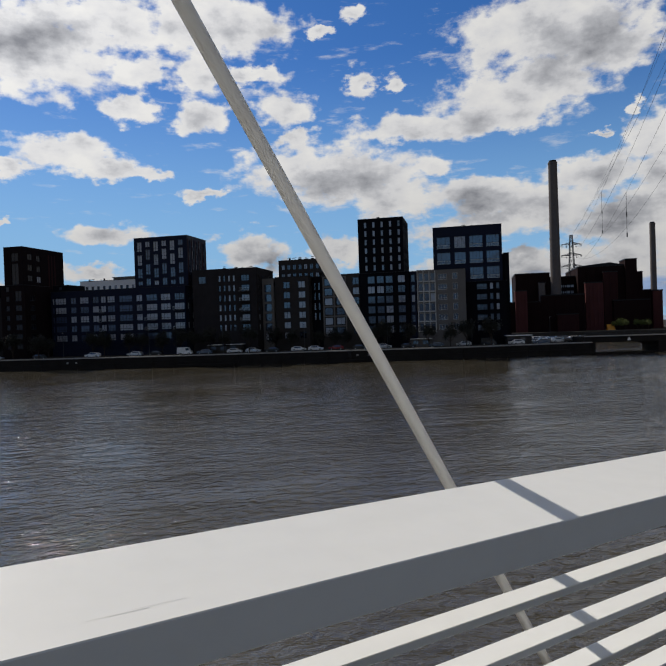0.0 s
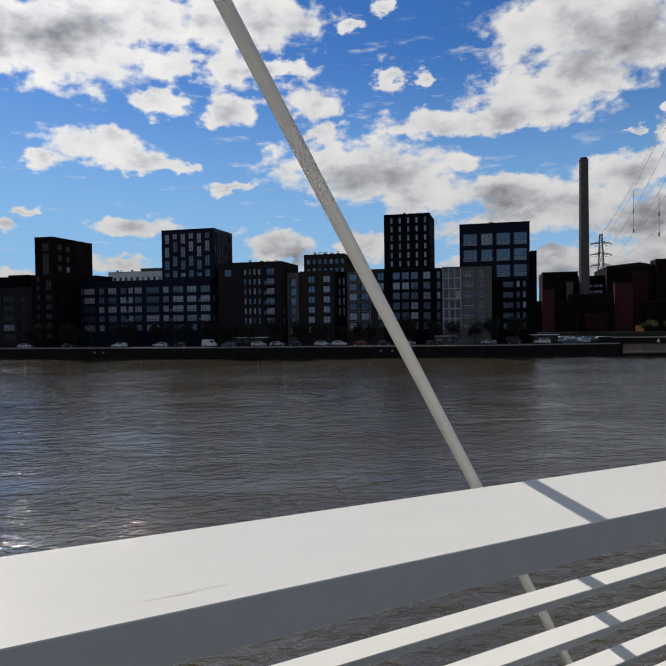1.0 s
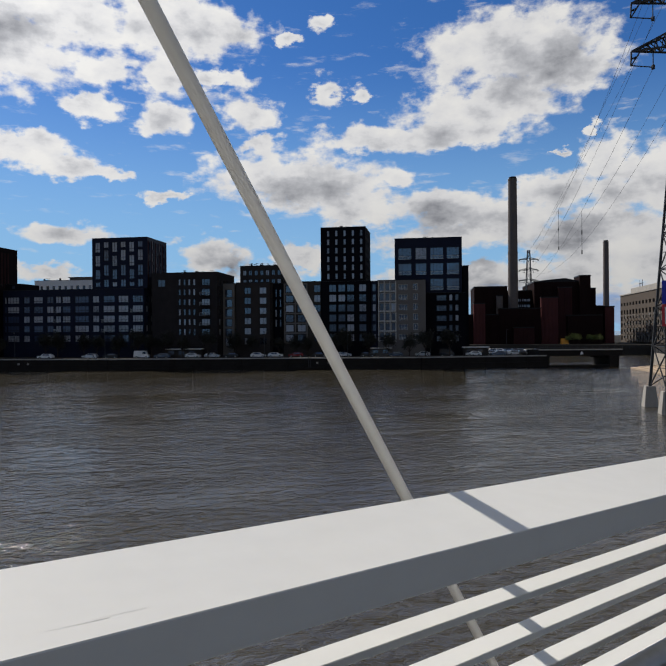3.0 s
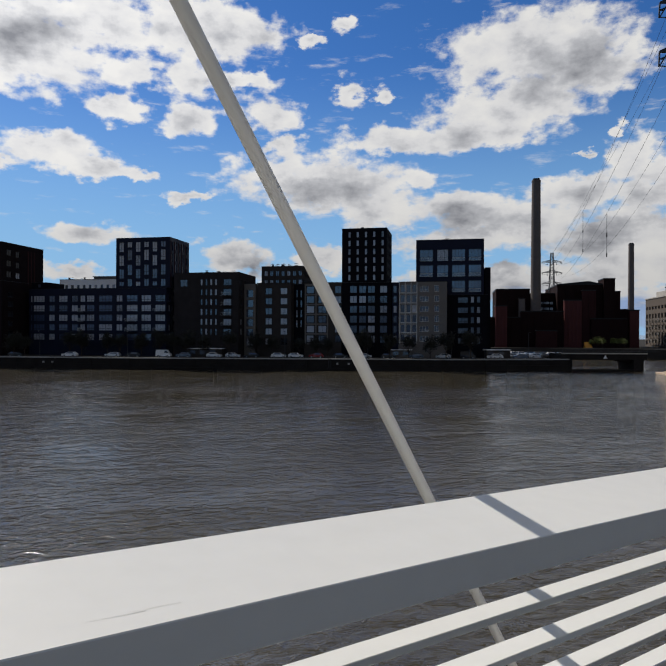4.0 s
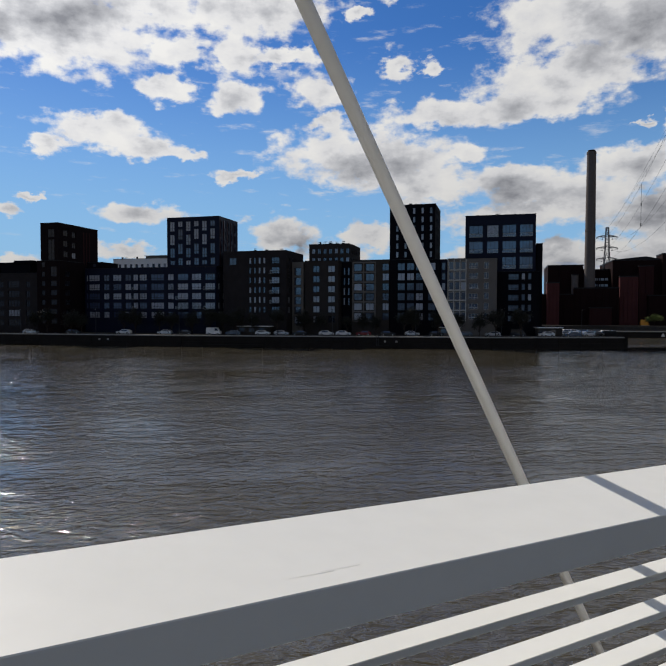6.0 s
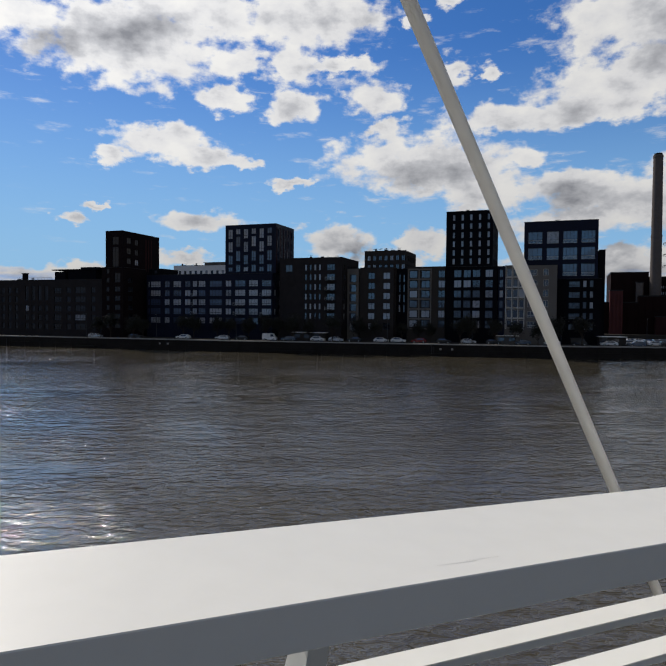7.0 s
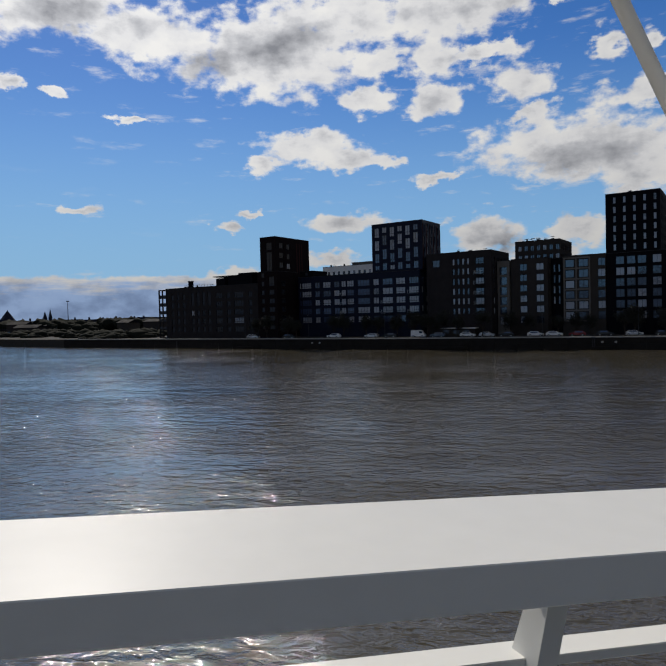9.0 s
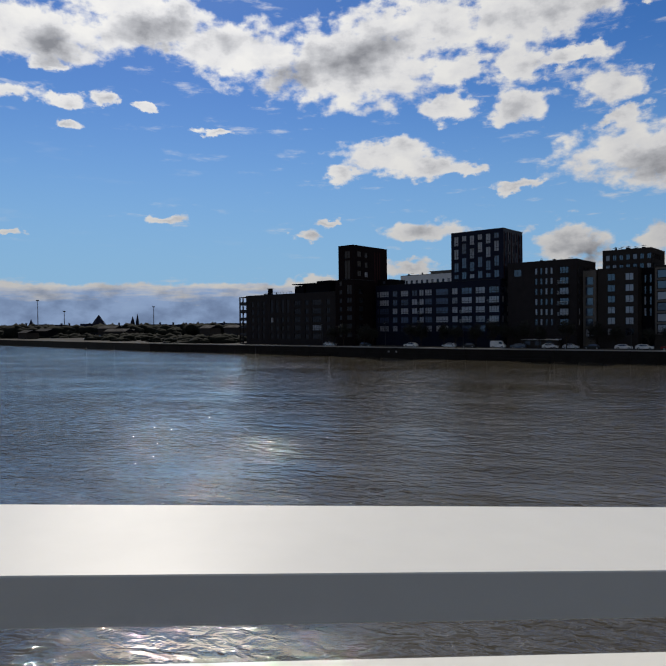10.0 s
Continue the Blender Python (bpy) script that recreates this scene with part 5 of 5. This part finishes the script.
for i in range(10):
    bm = bmesh.new()
    box(bm, -0.25, 0.25, -0.7, -0.65, 0.1 + 0.33 * i, 0.15 + 0.33 * i)
    part("rung", bm, STEEL_DARK, ladder)
for az_ in (11.45, 12.13, 36.42, 37.45):
    x, y, h = on_edge(az_)
    ob = root("mooring_plate", pose(x, y, 1.65, 0, 0, h), "small pale plate with a ring on the quay wall", "mooring plate", "mooring plates")
    bm = bmesh.new()
    box(bm, -0.28, 0.28, -0.5, -0.43, 0, 0.5)
    part("plate", bm, KERB, ob)
    bm = bmesh.new()
    box(bm, -0.1, 0.1, -0.58, -0.502, 0.12, 0.2)
    part("ring", bm, STEEL_DARK, ob)

# trees
TREES = {}


def tree_meshes(seed, h, spread, leaf):
    rng = random.Random(seed)
    t = bmesh.new()
    tips = []
    beam(t, (0, 0, 0), (0.05, 0.02, h * 0.45), 0.28, 0.17, 8)
    for i in range(9):
        a = i * 2.4 + rng.uniform(-0.4, 0.4)
        z0 = h * rng.uniform(0.28, 0.55)
        r = spread * rng.uniform(0.5, 0.95)
        tip = (r * math.cos(a), r * math.sin(a), z0 + h * rng.uniform(0.15, 0.42))
        beam(t, (0, 0, z0 * 0.8), tip, 0.12, 0.03, 6)
        tips.append(tip)
        for j in range(3):
            q = tuple(c * rng.uniform(0.5, 1.1) + rng.uniform(-0.5, 0.5) for c in tip[:2]) + (tip[2] + rng.uniform(0.0, 1.2),)
            beam(t, tuple(c * 0.7 for c in tip[:2]) + (tip[2] * 0.85,), q, 0.05, 0.015, 5)
            tips.append(q)
    tips.append((0, 0, h * 0.95))
    c = bmesh.new()
    for tip in tips:
        for i in range(34):
            p = Vector(tip) + Vector([rng.gauss(0, 0.5) for _ in range(3)])
            s = rng.uniform(0.12, 0.3)
            n1 = Vector([rng.gauss(0, 1) for _ in range(3)]).normalized()
            n2 = n1.cross(Vector([rng.gauss(0, 1) for _ in range(3)])).normalized()
            vs = [c.verts.new(p + k) for k in (n1 * s, n2 * s * 0.6, -n1 * s, -n2 * s * 0.6)]
            c.faces.new(vs)
    return mesh_of("trunk", t, BARK), mesh_of("crown", c, leaf)


def tree(x, y, z, kind, scale, turn, label):
    if kind not in TREES:
        TREES[kind] = tree_meshes(kind, 6.2, 1.9, LEAF_LIGHT if kind >= 10 else LEAF_BACKLIT)
    ob = root("tree", pose(x, y, z, 0, 0, turn) @ Matrix.Scale(scale, 4), label, "tree", "quay trees")
    part("trunk", TREES[kind][0], None, ob)
    part("crown", TREES[kind][1], None, ob)


rng = random.Random(4)
for i in range(26):
    u = -140 + i * 5.8 + rng.uniform(-2, 2)
    d = (165 if u < -120 else 175.5 if u < -62 else 183)
    x, y = plan(u, d - rng.uniform(0.5, 2))
    tree(x, y, QUAY_Z - 0.25, i % 3, rng.uniform(0.8, 1.15), rng.uniform(0, 360), "small dark street tree in front of the blocks")
for i in range(7):
    a, r = radians(58.3 + i * 0.42), 307 + rng.uniform(-4, 8)
    tree(r * math.sin(a), r * math.cos(a), 4.0, 10 + i % 2, rng.uniform(0.55, 0.85), rng.uniform(0, 360), "young yellow-green tree beside the canal street")
for i in range(7):
    x, y = shore(-95 + i * 17, 52)
    tree(x, y, 4.0, i % 3, rng.uniform(0.9, 1.3), rng.uniform(0, 360), "dark street tree before the sand-coloured block")

# cars on the square before the power station
rng = random.Random(9)
for i in range(22):
    a, r = radians(49.6 + (i % 11) * 0.62 + rng.uniform(-0.1, 0.1)), 196 + 15 * (i // 11) + rng.uniform(0, 5)
    name, paint = PAINTS[rng.choice((0, 1, 2, 2, 4, 4, 1))]
    car(r * math.sin(a), r * math.cos(a), rng.choice((-38, 52)) + rng.uniform(-4, 4), name, paint, f"{name} car parked on the square by the power station")
a = radians(58.0)
tent = root("orange_tarpaulin", pose(306 * math.sin(a), 306 * math.cos(a), 4.0, 0, 0, -40), "bright orange tarpaulin over building material", "tarpaulin")
bm = bmesh.new()
box(bm, -1.6, 1.6, -1.2, 1.2, 0, 2.6)
for v in bm.verts:
    if v.co.z > 1:
        v.co.y *= 0.25
part("cover", bm, ORANGE, tent)
bm = bmesh.new()
for sy in (-1.25, 1.25):
    beam(bm, (-1.8, sy, 0.1), (1.8, sy, 0.1), 0.12)
part("weight", bm, TIMBER, tent)

# ---- far left: woods, roofs, spires and masts on the horizon ----
rng = random.Random(21)
bm = bmesh.new()
for i in range(420):
    a = radians(rng.uniform(-34, 1))
    r = rng.uniform(480, 760)
    h = rng.uniform(8, 11) + 1.0 * math.sin(math.degrees(a) * 0.9)
    x, y = r * math.sin(a), r * math.cos(a)
    for k in range(4):
        bmesh.ops.create_icosphere(bm, subdivisions=1, radius=1, matrix=Matrix.Translation((x + rng.uniform(-4, 4), y + rng.uniform(-4, 4), 2 + h * rng.uniform(0.2, 0.6))) @ Matrix.Diagonal((rng.uniform(4, 9), rng.uniform(3, 6), h * rng.uniform(0.35, 0.55), 1)))
for v in bm.verts:
    v.co += noise.noise_vector(v.co * 0.35) * 1.0
woods = tagged(new("woods", mesh_of("woods", bm, WOODS, True)), "dark low line of woods on the far shore", "woods", kind="stuff")
bm = bmesh.new()
for i in range(260):
    a = rng.uniform(-24, -2.2)
    r = rng.uniform(268, 330) if a > -9 else rng.uniform(300, 400) if a > -14 else rng.uniform(390, 480)
    r += max(0.0, -a - 6) * 6
    a = radians(a)
    h = rng.uniform(2.0, 5.0)
    for k in range(3):
        bmesh.ops.create_icosphere(bm, subdivisions=1, radius=1, matrix=Matrix.Translation((r * math.sin(a) + rng.uniform(-4, 4), r * math.cos(a) + rng.uniform(-3, 3), 2.2 + h * rng.uniform(0.1, 0.5))) @ Matrix.Diagonal((rng.uniform(2, 5), rng.uniform(2, 4), h * rng.uniform(0.3, 0.6), 1)))
for v in bm.verts:
    v.co += noise.noise_vector(v.co * 0.6) * 1.0
tagged(new("scrub", mesh_of("scrub", bm, WOODS, True)), "dark scrub and low trees along the far bank", "scrub", kind="stuff")
for i in range(8):
    a = radians(rng.uniform(-21, -2.4))
    r = rng.uniform(330, 470) if math.degrees(a) > -14 else rng.uniform(430, 520)
    ob = root("low_house", pose(r * math.sin(a), r * math.cos(a), 1.5 if math.degrees(a) < -14 else QUAY_Z - 0.3, 0, 0, rng.uniform(-60, -20)), "low dark harbour building on the far shore", "building", "far houses")
    w, d, h = rng.uniform(8, 22), 8, rng.uniform(3, 6.5)
    bm = bmesh.new()
    box(bm, 0, w, 0, d, 0, h)
    part("wall", bm, rng.choice((BROWN_BRICK, UMBER_BRICK, BLACK_BRICK, GREY_BRICK)), ob)
    bm = bmesh.new()
    prism(bm, [(-0.4, h + 0.004), (d + 0.4, h + 0.004), (d / 2, h + 1.6)], -0.4, w + 0.4)
    part("roof", bm, BLACK_BRICK, ob)
    for k in range(int(w / 3)):
        bm = bmesh.new()
        box(bm, 0.8 + k * 3, 2.2 + k * 3, -0.06, -0.004, 1.0, 2.4)
        part("window", bm, GLASS, ob)


def far_spot(az, r):
    return r * math.sin(radians(az)), r * math.cos(radians(az))


def spire(az, r, w, base, top, label):
    ob = root("church", pose(*far_spot(az, r), 0), label, "church", "far churches")
    bm = bmesh.new()
    box(bm, -w / 2, w / 2, -w / 2, w / 2, 0, base)
    part("tower", bm, BLUE_BLACK, ob)
    bm = bmesh.new()
    beam(bm, (0, 0, base + 0.01), (0, 0, top), w * 1.05, 0.3, 8)
    part("spire", bm, BLUE_BLACK, ob)


spire(-13.7, 2000, 38, 16, 46, "distant dark church with a broad pointed roof")
spire(-10.95, 2200, 12, 22, 44, "distant dark twin-spired church")
spire(-10.55, 2200, 10, 24, 52, "distant dark church spire")
spire(-18.9, 2000, 9, 20, 34, "distant dark tower on the skyline")
for az_, top in ((-18.4, 78), (-16.4, 50), (-9.2, 62)):
    ob = root("mast", pose(*far_spot(az_, 1800), 0), "thin distant floodlight mast on the skyline", "mast", "far masts")
    bm = bmesh.new()
    beam(bm, (0, 0, 0), (0, 0, top), 2.2, 1.0, 6)
    part("pole", bm, STEEL_DARK, ob)
    bm = bmesh.new()
    box(bm, -3.5, 3.5, -0.5, 0.5, top, top + 2.5)
    part("lamp_head", bm, STEEL_DARK, ob)
# city roofs under the skyline
for i in range(22):
    az_ = -26 + i * 1.15
    ob = root("city_block", pose(*far_spot(az_, 1500), 0, 0, 0, -az_), "hazy dark city block on the horizon", "building", "far city")
    bm = bmesh.new()
    box(bm, -18, 18, 0, 14, 0, rng.uniform(12, 17))
    part("wall", bm, BLUE_BLACK, ob)
    bm = bmesh.new()
    x = rng.uniform(-12, 8)
    box(bm, x, x + 4, 2, 6, 10, rng.uniform(17, 20))
    part("stair_house", bm, BLUE_BLACK, ob)
# channel poles in the water
for az_, r in ((-14.9, 300), (-12.7, 280), (-0.6, 232)):
    ob = root("channel_pole", pose(*far_spot(az_, r), -1, 3, 0, 0), "thin dark channel marker pole in the water", "marker pole", "channel poles")
    bm = bmesh.new()
    beam(bm, (0, 0, 0), (0, 0, 3.4), 0.28, 0.2, 8)
    part("pole", bm, STEEL_DARK, ob)
